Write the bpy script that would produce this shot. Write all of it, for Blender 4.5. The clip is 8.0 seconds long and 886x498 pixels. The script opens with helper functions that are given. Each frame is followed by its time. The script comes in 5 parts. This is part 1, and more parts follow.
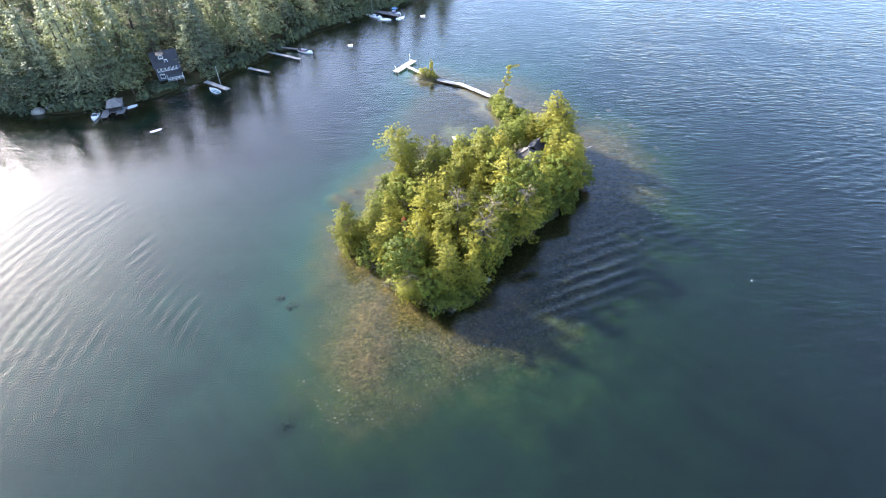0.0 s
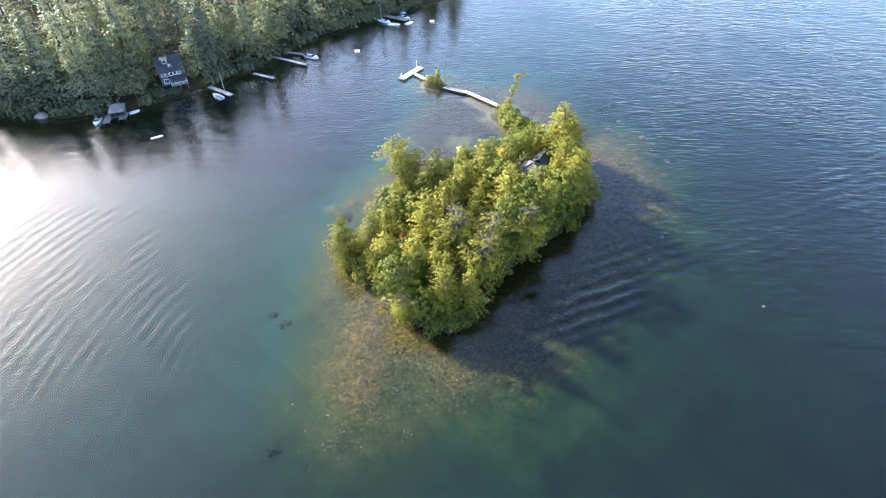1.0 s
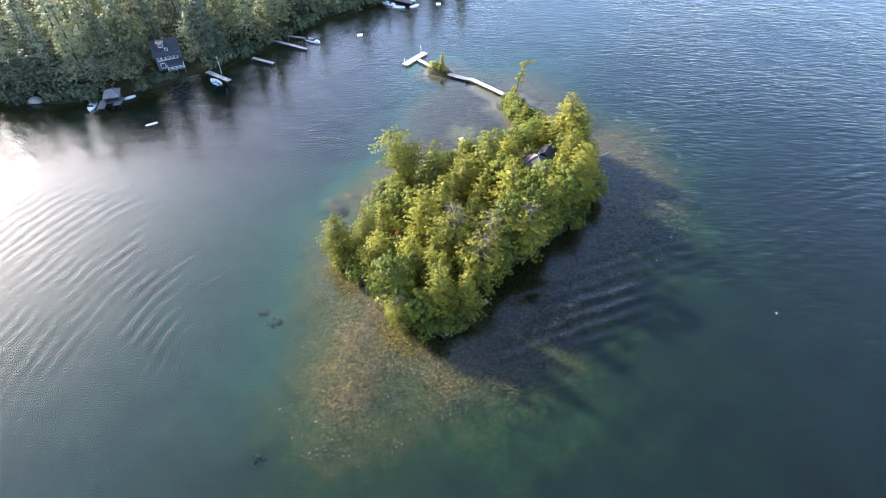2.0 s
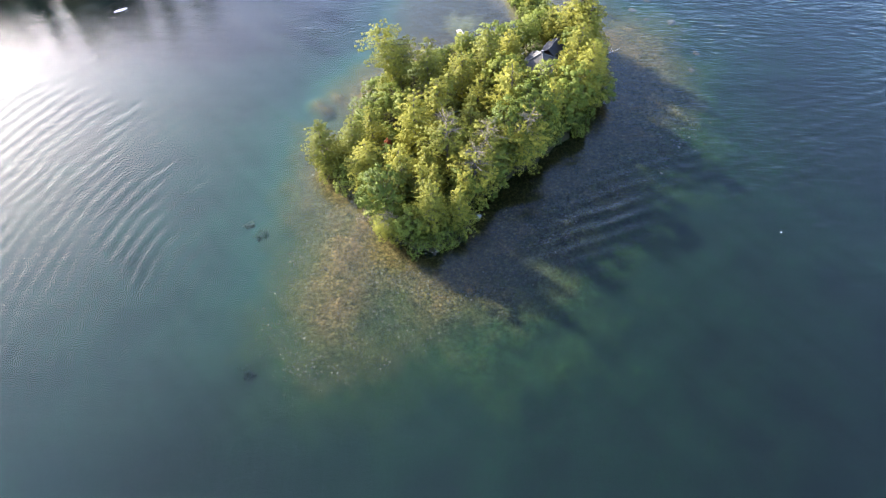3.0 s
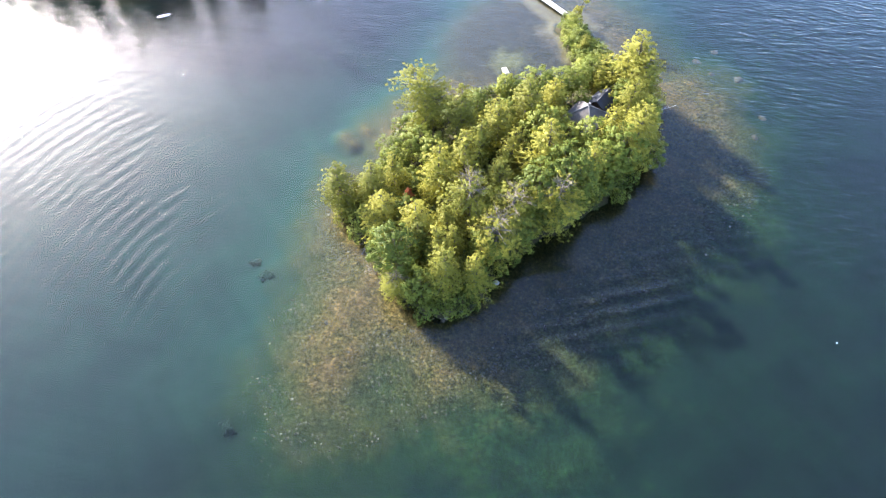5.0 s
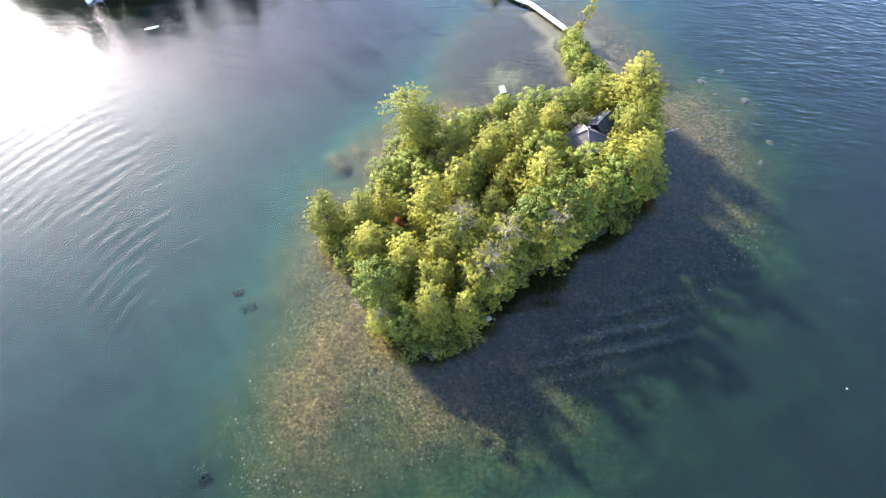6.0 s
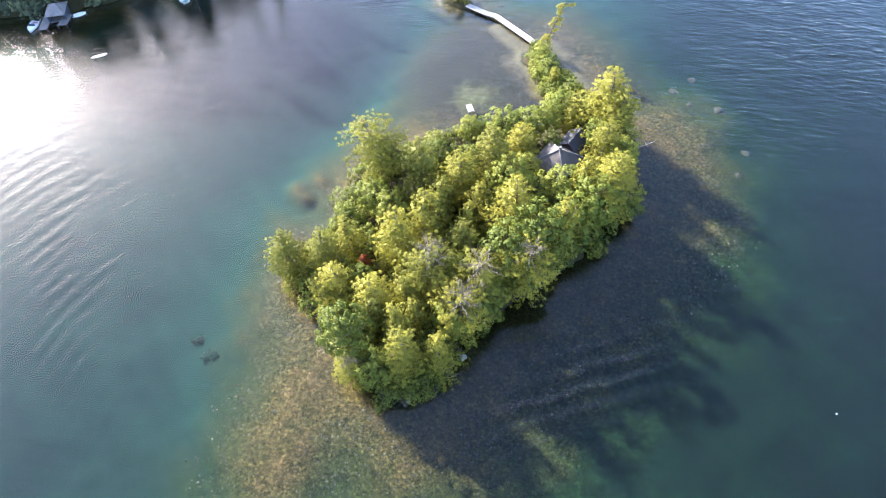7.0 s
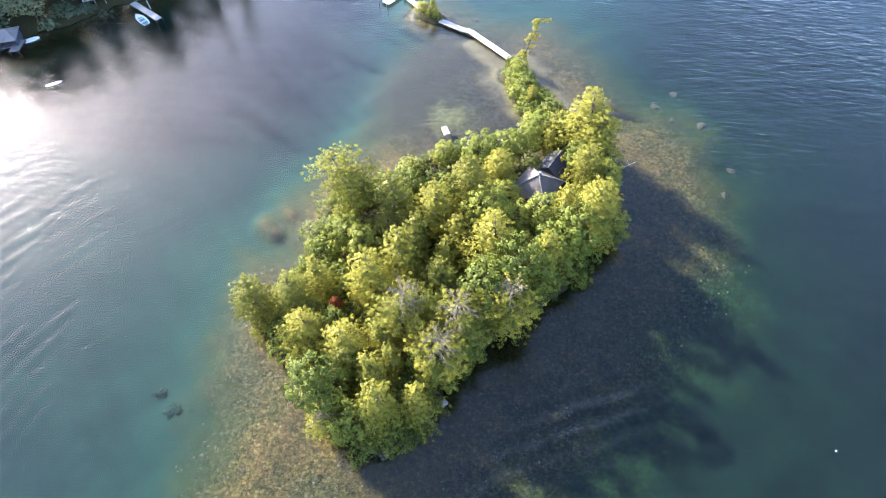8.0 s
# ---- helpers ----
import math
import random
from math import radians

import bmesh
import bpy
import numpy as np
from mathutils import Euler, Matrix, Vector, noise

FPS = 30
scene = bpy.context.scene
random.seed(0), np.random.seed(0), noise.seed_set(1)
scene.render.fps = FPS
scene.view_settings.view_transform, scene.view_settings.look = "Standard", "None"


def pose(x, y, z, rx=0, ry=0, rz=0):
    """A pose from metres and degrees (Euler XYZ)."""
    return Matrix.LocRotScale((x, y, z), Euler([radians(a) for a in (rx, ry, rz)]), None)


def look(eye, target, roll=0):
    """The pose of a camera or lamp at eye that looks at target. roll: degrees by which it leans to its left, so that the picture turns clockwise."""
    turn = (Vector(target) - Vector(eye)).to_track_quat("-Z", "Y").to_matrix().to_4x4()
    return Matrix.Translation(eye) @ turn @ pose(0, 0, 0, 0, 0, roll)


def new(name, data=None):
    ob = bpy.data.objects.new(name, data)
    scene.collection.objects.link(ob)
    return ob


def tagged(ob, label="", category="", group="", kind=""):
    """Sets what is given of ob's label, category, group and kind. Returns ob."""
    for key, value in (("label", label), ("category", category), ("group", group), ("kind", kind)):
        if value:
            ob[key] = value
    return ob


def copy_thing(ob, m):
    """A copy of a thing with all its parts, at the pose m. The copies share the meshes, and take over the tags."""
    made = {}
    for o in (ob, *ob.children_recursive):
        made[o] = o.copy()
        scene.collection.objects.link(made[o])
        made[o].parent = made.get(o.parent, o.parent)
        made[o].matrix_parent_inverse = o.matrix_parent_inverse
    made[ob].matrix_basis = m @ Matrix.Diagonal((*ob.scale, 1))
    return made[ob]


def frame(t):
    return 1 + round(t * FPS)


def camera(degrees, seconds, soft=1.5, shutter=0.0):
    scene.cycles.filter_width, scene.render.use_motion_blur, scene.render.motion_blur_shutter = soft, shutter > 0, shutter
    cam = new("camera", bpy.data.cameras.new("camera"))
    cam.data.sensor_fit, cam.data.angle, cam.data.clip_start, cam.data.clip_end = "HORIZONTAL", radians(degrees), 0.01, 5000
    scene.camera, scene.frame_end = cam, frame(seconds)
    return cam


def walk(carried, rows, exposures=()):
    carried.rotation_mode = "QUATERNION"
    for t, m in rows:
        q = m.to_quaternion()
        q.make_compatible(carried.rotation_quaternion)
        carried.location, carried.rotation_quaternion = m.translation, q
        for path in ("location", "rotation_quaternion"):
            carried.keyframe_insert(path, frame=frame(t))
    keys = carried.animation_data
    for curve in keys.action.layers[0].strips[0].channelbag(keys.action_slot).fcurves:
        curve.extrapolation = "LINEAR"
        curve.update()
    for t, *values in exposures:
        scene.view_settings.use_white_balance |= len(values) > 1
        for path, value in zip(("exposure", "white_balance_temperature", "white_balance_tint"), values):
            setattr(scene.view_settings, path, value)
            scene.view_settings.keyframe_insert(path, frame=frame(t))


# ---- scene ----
cam = camera(76.2, 8.0, 1.15)
PATH = [
    (0, (3.709, -0.334, 64.141), (3.703, 1.134, 62.782), -0.8),
    (0.5, (4.895, 1.671, 64.117), (4.87, 3.139, 62.759), -0.9),
    (1, (6.059, 3.761, 64.154), (6.005, 5.228, 62.795), -1.1),
    (2.3, (8.348, 9.413, 63.127), (8.256, 10.785, 61.675), -1.4),
    (2.4, (8.522, 9.862, 63.089), (8.435, 11.183, 61.59), -1.3),
    (2.5, (8.674, 10.381, 63.062), (8.586, 11.642, 61.511), -1.5),
    (2.6, (8.782, 11.01, 63.062), (8.693, 12.201, 61.458), -1.6),
    (3, (9.313, 13.49, 63.176), (9.222, 14.604, 61.517), -1.6),
    (3.5, (9.895, 16.043, 63.092), (9.79, 17.156, 61.433), -1.5),
    (4, (10.482, 18.634, 63.111), (10.314, 19.739, 61.453), -1.3),
    (4.5, (11.16, 21.316, 63.086), (10.945, 22.414, 61.428), -1.4),
    (5.8, (12.065, 28.655, 62.559), (11.822, 29.742, 60.899), -1.3),
    (6, (12.168, 29.735, 62.457), (11.923, 30.822, 60.797), -1.3),
    (6.5, (12.543, 32.594, 62.131), (12.292, 33.68, 60.47), -1.4),
    (7, (12.844, 35.54, 61.9), (12.657, 36.635, 60.238), -1.5),
    (7.5, (13.046, 38.42, 61.567), (12.901, 39.523, 59.905), -1.5),
    (8, (13.4, 41.347, 61.175), (13.257, 42.449, 59.512), -1.4),
]
PLAN = 1.25  # metres to one unit of the plan
walk(cam, [(t, look(Vector(eye) * PLAN, Vector(target) * PLAN, roll)) for t, eye, target, roll in PATH],
     [(0, 2.42, 6100, 15), (1.2, 2.37, 6100, 15), (2.4, 2.19, 6000, 16), (3.2, 2.55, 5950, 16), (4.3, 2.70, 5950, 17), (6, 2.66, 5950, 17), (8, 2.71, 6000, 18)])

# ---- world, sun, exposure ----
SUN_AZ, SUN_EL = 55.2, 26.3  # degrees from +y towards -x, and above the horizon
world = bpy.data.worlds.new("sky")
scene.world = world
world.use_nodes = True
wn = world.node_tree
sky = wn.nodes.new("ShaderNodeTexSky")
sky.sky_type = "NISHITA"
sky.sun_disc = False
sky.sun_elevation = radians(SUN_EL)
sky.sun_rotation = radians(-SUN_AZ)
sky.altitude, sky.air_density, sky.dust_density, sky.ozone_density = 200, 1.0, 1.8, 1.6
wn.links.new(sky.outputs[0], wn.nodes["Background"].inputs[0])
wn.nodes["Background"].inputs[1].default_value = 0.145
sun_way = Vector((-math.sin(radians(SUN_AZ)) * math.cos(radians(SUN_EL)), math.cos(radians(SUN_AZ)) * math.cos(radians(SUN_EL)), math.sin(radians(SUN_EL))))
sun_data = bpy.data.lights.new("sun", "SUN")
sun_data.energy, sun_data.angle, sun_data.color = 5.0, radians(0.55), (1.0, 0.94, 0.80)
sun = new("sun", sun_data)
sun.matrix_world = look(sun_way * 300, (0, 0, 0))


# ---- materials ----
def mat(name, rough=0.7, metal=0.0):
    m = bpy.data.materials.new(name)
    m.use_nodes = True
    nt = m.node_tree
    b = nt.nodes["Principled BSDF"]
    b.inputs["Roughness"].default_value = rough
    b.inputs["Metallic"].default_value = metal
    return m, nt, b


def node(nt, kind, **inputs):
    n = nt.nodes.new(kind)
    for k, v in inputs.items():
        n.inputs[k].default_value = v
    return n


def noise_node(nt, vec, scale, detail=4.0, rough=0.55, warp=0.0):
    n = nt.nodes.new("ShaderNodeTexNoise")
    n.inputs["Scale"].default_value = scale
    n.inputs["Detail"].default_value = detail
    n.inputs["Roughness"].default_value = rough
    n.inputs["Distortion"].default_value = warp
    nt.links.new(vec, n.inputs["Vector"])
    return n.outputs["Fac"]


def ramp(nt, fac, stops):
    r = nt.nodes.new("ShaderNodeValToRGB")
    el = r.color_ramp.elements
    while len(el) < len(stops):
        el.new(0.5)
    for e, (p, c) in zip(el, stops):
        e.position = p
        e.color = (*c, 1)
    nt.links.new(fac, r.inputs[0])
    return r.outputs[0]


def blend(nt, fac, a, b, mode="MIX"):
    n = nt.nodes.new("ShaderNodeMix")
    n.data_type, n.blend_type = "RGBA", mode
    for value, slot in ((fac, n.inputs[0]), (a, n.inputs[6]), (b, n.inputs[7])):
        if isinstance(value, (int, float)):
            slot.default_value = value
        elif isinstance(value, tuple):
            slot.default_value = (*value, 1)
        else:
            nt.links.new(value, slot)
    return n.outputs[2]


def maths(nt, op, a, b=0.0, c=0.0):
    n = nt.nodes.new("ShaderNodeMath")
    n.operation = op
    for value, slot in zip((a, b, c), n.inputs):
        if isinstance(value, (int, float)):
            slot.default_value = value
        else:
            nt.links.new(value, slot)
    return n.outputs[0]


def remap(nt, v, a, b, c=0.0, d=1.0):
    n = nt.nodes.new("ShaderNodeMapRange")
    nt.links.new(v, n.inputs[0])
    for i, x in enumerate((a, b, c, d)):
        n.inputs[i + 1].default_value = x
    return n.outputs[0]


def bump(nt, bsdf, height, strength, distance):
    n = nt.nodes.new("ShaderNodeBump")
    n.inputs["Strength"].default_value = strength
    n.inputs["Distance"].default_value = distance
    nt.links.new(height, n.inputs["Height"])
    nt.links.new(n.outputs[0], bsdf.inputs["Normal"])


def position(nt):
    return nt.nodes.new("ShaderNodeNewGeometry").outputs["Position"]


def foliage(name, dark, mid, light, see_through=0.35):
    """Leaves: colour by tree and by leaf, some light through them."""
    m, nt, b = mat(name, 0.55)
    info = nt.nodes.new("ShaderNodeObjectInfo").outputs["Random"]
    leaf = nt.nodes.new("ShaderNodeNewGeometry").outputs["Random Per Island"]
    patch = noise_node(nt, position(nt), 0.55, 2)
    tuft = remap(nt, noise_node(nt, position(nt), 1.5, 2), 0.3, 0.7)
    v = maths(nt, "ADD", maths(nt, "MULTIPLY", leaf, 0.07), maths(nt, "MULTIPLY", info, 0.53))
    v = maths(nt, "ADD", v, maths(nt, "MULTIPLY", patch, 0.30))
    v = maths(nt, "ADD", v, maths(nt, "MULTIPLY", tuft, 0.20))
    col = ramp(nt, v, [(0.12, dark), (0.5, mid), (0.92, light)])
    nt.links.new(col, b.inputs["Base Color"])
    b.inputs["Specular IOR Level"].default_value = 0.10
    tr = nt.nodes.new("ShaderNodeBsdfTranslucent")
    nt.links.new(blend(nt, 1.0, col, (1.0, 0.96, 0.52), "MULTIPLY"), tr.inputs["Color"])
    mx = nt.nodes.new("ShaderNodeMixShader")
    mx.inputs[0].default_value = see_through
    nt.links.new(b.outputs[0], mx.inputs[1])
    nt.links.new(tr.outputs[0], mx.inputs[2])
    nt.links.new(mx.outputs[0], nt.nodes["Material Output"].inputs[0])
    return m


def mottled(name, a, b2, scale=3.0, rough=0.8, relief=0.3, dist=0.02, metal=0.0):
    """A plain surface with grain and larger stains, two scales."""
    m, nt, b = mat(name, rough, metal)
    p = nt.nodes.new("ShaderNodeTexCoord").outputs["Object"]
    big, fine = noise_node(nt, p, scale * 0.3, 3), noise_node(nt, p, scale * 6, 5, 0.7)
    v = maths(nt, "ADD", maths(nt, "MULTIPLY", big, 0.6), maths(nt, "MULTIPLY", fine, 0.4))
    col = ramp(nt, v, [(0.3, a), (0.7, b2)])
    rnd = nt.nodes.new("ShaderNodeObjectInfo").outputs["Random"]
    col = blend(nt, maths(nt, "MULTIPLY", rnd, 0.25), col, (0.5, 0.5, 0.5), "OVERLAY")
    nt.links.new(col, b.inputs["Base Color"])
    bump(nt, b, fine, relief, dist)
    return m


def ground_material():
    m, nt, b = mat("lake_bed_and_soil", 0.9)
    p = position(nt)
    z = nt.nodes.new("ShaderNodeSeparateXYZ")
    nt.links.new(p, z.inputs[0])
    zz = z.outputs["Z"]
    big = noise_node(nt, p, 0.09, 4, 0.6, 0.6)
    mid = noise_node(nt, p, 0.45, 4, 0.6)
    fine = noise_node(nt, p, 1.9, 5, 0.75)
    wob = maths(nt, "ADD", maths(nt, "MULTIPLY", maths(nt, "SUBTRACT", big, 0.5), 3.0), maths(nt, "MULTIPLY", maths(nt, "SUBTRACT", mid, 0.5), 1.2))
    ledge = maths(nt, "MULTIPLY", remap(nt, z.outputs["X"], 1 * PLAN, 17 * PLAN), remap(nt, z.outputs["Y"], 98 * PLAN, 78 * PLAN))
    ledge = maths(nt, "MULTIPLY", ledge, maths(nt, "MINIMUM", maths(nt, "MULTIPLY", maths(nt, "ADD", zz, 0.85), 1.25), 0.0))
    # stone and weed colours, with the water's absorption and scatter painted in by depth
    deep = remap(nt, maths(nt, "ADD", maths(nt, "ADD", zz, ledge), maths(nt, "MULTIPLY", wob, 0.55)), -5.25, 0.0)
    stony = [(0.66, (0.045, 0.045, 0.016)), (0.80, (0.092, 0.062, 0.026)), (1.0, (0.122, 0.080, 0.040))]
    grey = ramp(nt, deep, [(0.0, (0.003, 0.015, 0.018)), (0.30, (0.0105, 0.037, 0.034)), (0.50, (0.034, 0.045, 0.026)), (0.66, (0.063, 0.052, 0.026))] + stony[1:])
    weedy_depth_tint = ramp(nt, deep, [(0.0, (0.0008, 0.005, 0.006)), (0.30, (0.0024, 0.0135, 0.0095)), (0.48, (0.0105, 0.027, 0.0105))] + stony)
    weed = maths(nt, "ADD", maths(nt, "MULTIPLY", maths(nt, "SUBTRACT", maths(nt, "MULTIPLY", z.outputs["X"], 1.6), z.outputs["Y"]), 0.02 / PLAN), maths(nt, "MULTIPLY", big, 0.8))
    bed = blend(nt, remap(nt, weed, -1.45, -0.85), grey, weedy_depth_tint)
    grain = remap(nt, fine, 0.3, 0.7, 0.0, 1.0)
    stones = remap(nt, zz, -3.8, -0.9, 0.1, 0.80)
    bed = blend(nt, stones, bed, blend(nt, 1.0, bed, ramp(nt, grain, [(0.0, (0.20, 0.22, 0.24)), (0.5, (0.95, 0.95, 0.95)), (1.0, (2.4, 2.25, 1.9))]), "MULTIPLY"))
    pebble = noise_node(nt, p, 5.5, 3, 0.7)
    bed = blend(nt, stones, bed, blend(nt, 1.0, bed, ramp(nt, pebble, [(0.30, (0.45, 0.46, 0.50)), (0.5, (1.0, 1.0, 1.0)), (0.70, (1.9, 1.8, 1.6))]), "MULTIPLY"))
    blotch = noise_node(nt, p, 0.6, 4, 0.65, 0.8)
    bed = blend(nt, maths(nt, "MULTIPLY", stones, 0.5), bed, blend(nt, 1.0, bed, ramp(nt, blotch, [(0.34, (0.26, 0.40, 0.26)), (0.47, (0.85, 0.98, 0.85)), (0.66, (1.5, 1.30, 1.10))]), "MULTIPLY"))
    cove = node(nt, "ShaderNodeVectorMath")
    cove.operation = "DISTANCE"
    nt.links.new(p, cove.inputs[0])
    cove.inputs[1].default_value = (8.0 * PLAN, 113.0 * PLAN, -1.0)
    meadow = noise_node(nt, p, 0.22, 4, 0.6, 0.7)
    bed = blend(nt, maths(nt, "MULTIPLY", stones, 0.5), bed, blend(nt, 1.0, bed, ramp(nt, meadow, [(0.38, (0.38, 0.58, 0.36)), (0.52, (1.0, 1.0, 1.0)), (0.68, (1.22, 1.12, 1.0))]), "MULTIPLY"))
    silt = remap(nt, maths(nt, "ADD", cove.outputs["Value"], maths(nt, "MULTIPLY", mid, 8.0)), 18.0, 27.0, 0.85, 0.0)
    bed = blend(nt, silt, bed, blend(nt, grain, (0.022, 0.017, 0.014), (0.046, 0.036, 0.028)))
    spot = node(nt, "ShaderNodeVectorMath")
    spot.operation = "DISTANCE"
    nt.links.new(p, spot.inputs[0])
    spot.inputs[1].default_value = (6.6 * PLAN, 106.8 * PLAN, -1.0)
    sand = remap(nt, maths(nt, "ADD", spot.outputs["Value"], maths(nt, "MULTIPLY", mid, 9.0)), 6.0, 10.5, 0.8, 0.0)
    bed = blend(nt, sand, bed, (0.12, 0.11, 0.05))
    beach = maths(nt, "MULTIPLY", remap(nt, zz, -1.05, -0.45, 0.0, 0.85), remap(nt, z.outputs["Y"], 103 * PLAN, 108 * PLAN))
    bed = blend(nt, beach, bed, blend(nt, grain, (0.12, 0.088, 0.052), (0.20, 0.152, 0.098)))
    # cobbles: each its own shade, dark in the joints
    wob_p = node(nt, "ShaderNodeVectorMath")
    wob_p.operation = "MULTIPLY_ADD"
    wn_ = nt.nodes.new("ShaderNodeTexNoise")
    wn_.inputs["Scale"].default_value = 1.3
    nt.links.new(p, wn_.inputs["Vector"])
    nt.links.new(wn_.outputs["Color"], wob_p.inputs[0])
    wob_p.inputs[1].default_value = (0.5, 0.5, 0.5)
    nt.links.new(p, wob_p.inputs[2])
    cob = nt.nodes.new("ShaderNodeTexVoronoi")
    cob.feature = "F1"
    cob.inputs["Scale"].default_value = 2.6
    gap = nt.nodes.new("ShaderNodeTexVoronoi")
    gap.feature = "DISTANCE_TO_EDGE"
    gap.inputs["Scale"].default_value = 2.6
    nt.links.new(wob_p.outputs[0], gap.inputs["Vector"])
    cob.inputs["Randomness"].default_value = 1.0
    nt.links.new(wob_p.outputs[0], cob.inputs["Vector"])
    tone = nt.nodes.new("ShaderNodeSeparateColor")
    nt.links.new(cob.outputs["Color"], tone.inputs[0])
    shade = maths(nt, "MULTIPLY", remap(nt, tone.outputs[0], 0.0, 1.0, 0.55, 1.6), remap(nt, gap.outputs["Distance"], 0.0, 0.13, 0.40, 1.05))
    rubble = maths(nt, "MULTIPLY", remap(nt, maths(nt, "ADD", zz, maths(nt, "MULTIPLY", maths(nt, "SUBTRACT", mid, 0.5), 2.2)), -3.6, -1.2, 0.0, 1.0), remap(nt, maths(nt, "ADD", zz, maths(nt, "MULTIPLY", maths(nt, "SUBTRACT", big, 0.5), 1.6)), -1.25, -0.6, 1.0, 0.3))
    grey_shade = nt.nodes.new("ShaderNodeCombineColor")
    for k in range(3):
        nt.links.new(shade, grey_shade.inputs[k])
    bed = blend(nt, rubble, bed, blend(nt, 1.0, bed, grey_shade.outputs[0], "MULTIPLY"))
    # deepest bed painted darker still, for light lost in deep water
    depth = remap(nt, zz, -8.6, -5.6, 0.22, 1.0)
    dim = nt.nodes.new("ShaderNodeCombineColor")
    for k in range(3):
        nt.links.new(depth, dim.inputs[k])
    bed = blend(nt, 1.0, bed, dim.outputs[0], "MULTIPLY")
    soil = ramp(nt, fine, [(0.25, (0.020, 0.014, 0.008)), (0.5, (0.040, 0.034, 0.015)), (0.75, (0.034, 0.046, 0.014))])
    col = blend(nt, remap(nt, zz, -0.32, -0.08), bed, soil)
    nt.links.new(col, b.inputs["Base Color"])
    b.inputs["Specular IOR Level"].default_value = 0.15
    bump(nt, b, fine, 0.6, 0.12)
    return m


def wave_rows(nt, vec, length, warp, rings=False):
    n = nt.nodes.new("ShaderNodeTexWave")
    n.wave_type, n.wave_profile = "RINGS" if rings else "BANDS", "SIN"
    if rings:
        n.rings_direction = "Z"
    else:
        n.bands_direction = "X"
    for key, value in (("Scale", 0.314 / length), ("Distortion", warp), ("Detail", 1.0), ("Detail Scale", 1.2), ("Detail Roughness", 0.4)):
        n.inputs[key].default_value = value
    nt.links.new(vec, n.inputs["Vector"])
    return n.outputs["Fac"]


def water_material():
    """Clear water: a rippled glossy skin over a view to the bed."""
    m, nt, b = mat("lake_water", 0.06)
    p = position(nt)
    xyz = nt.nodes.new("ShaderNodeSeparateXYZ")
    nt.links.new(p, xyz.inputs[0])
    mp = node(nt, "ShaderNodeMapping", Rotation=(0, 0, radians(-32)), Scale=(0.33, 1.0, 1.0))
    mq = node(nt, "ShaderNodeMapping", Rotation=(0, 0, radians(20)), Scale=(0.45, 1.0, 1.0))
    rows_ = node(nt, "ShaderNodeMapping", Rotation=(0, 0, radians(66.4)))
    arcs_ = node(nt, "ShaderNodeMapping", Location=(0, -46.5 * PLAN, 0))
    for n in (mp, mq, rows_, arcs_):
        nt.links.new(p, n.inputs[0])
    ripple = noise_node(nt, mp.outputs[0], 0.95, 1.5, 0.5, 0.25)
    cross = noise_node(nt, mq.outputs[0], 1.1, 1.5, 0.5, 0.25)
    long_ = noise_node(nt, mp.outputs[0], 0.42, 1.0, 0.5, 0.3)
    chop = noise_node(nt, p, 1.9, 1.0, 0.5)
    gust = remap(nt, noise_node(nt, p, 0.03, 3), 0.35, 0.65, 0.55, 1.05)
    east = remap(nt, maths(nt, "SUBTRACT", xyz.outputs["X"], maths(nt, "MULTIPLY", xyz.outputs["Y"], 0.1)), -2 * PLAN, 8 * PLAN)
    west = remap(nt, maths(nt, "SUBTRACT", maths(nt, "MULTIPLY", xyz.outputs["Y"], 0.15), xyz.outputs["X"]), 6 * PLAN, 16 * PLAN)
    calm = remap(nt, noise_node(nt, p, 0.05, 2), 0.32, 0.52)
    fade = remap(nt, xyz.outputs["Y"], 98 * PLAN, 80 * PLAN)
    fade_e = remap(nt, maths(nt, "SUBTRACT", xyz.outputs["Y"], maths(nt, "MULTIPLY", xyz.outputs["X"], 0.6)), 62 * PLAN, 46 * PLAN)
    fade_s = remap(nt, maths(nt, "SUBTRACT", xyz.outputs["Y"], maths(nt, "MULTIPLY", xyz.outputs["X"], 0.35)), 38 * PLAN, 52 * PLAN, 0.35, 1.0)
    rows_n = maths(nt, "MULTIPLY", wave_rows(nt, rows_.outputs[0], 2.3 * PLAN, 2.5), maths(nt, "MULTIPLY", maths(nt, "MULTIPLY", east, remap(nt, xyz.outputs["X"], 28 * PLAN, 46 * PLAN, 1.0, 0.3)), maths(nt, "MULTIPLY", fade_e, fade_s)))
    arcs_n = maths(nt, "MULTIPLY", wave_rows(nt, arcs_.outputs[0], 2.1 * PLAN, 3.0, True), maths(nt, "MULTIPLY", west, fade))
    spike = maths(nt, "POWER", noise_node(nt, p, 1.7, 0.0), 8.0)
    # heights in metres
    h = maths(nt, "ADD", maths(nt, "MULTIPLY", ripple, 0.075), maths(nt, "MULTIPLY", cross, 0.045))
    h = maths(nt, "ADD", h, maths(nt, "ADD", maths(nt, "MULTIPLY", long_, 0.07), maths(nt, "MULTIPLY", chop, 0.022)))
    h = maths(nt, "ADD", h, maths(nt, "MULTIPLY", maths(nt, "MULTIPLY", spike, 0.15), remap(nt, xyz.outputs["X"], 0.0, -22 * PLAN, 0.2, 1.0)))
    h = maths(nt, "MULTIPLY", h, maths(nt, "SUBTRACT", 1.0, maths(nt, "MULTIPLY", maths(nt, "MULTIPLY", west, fade), 0.45)))
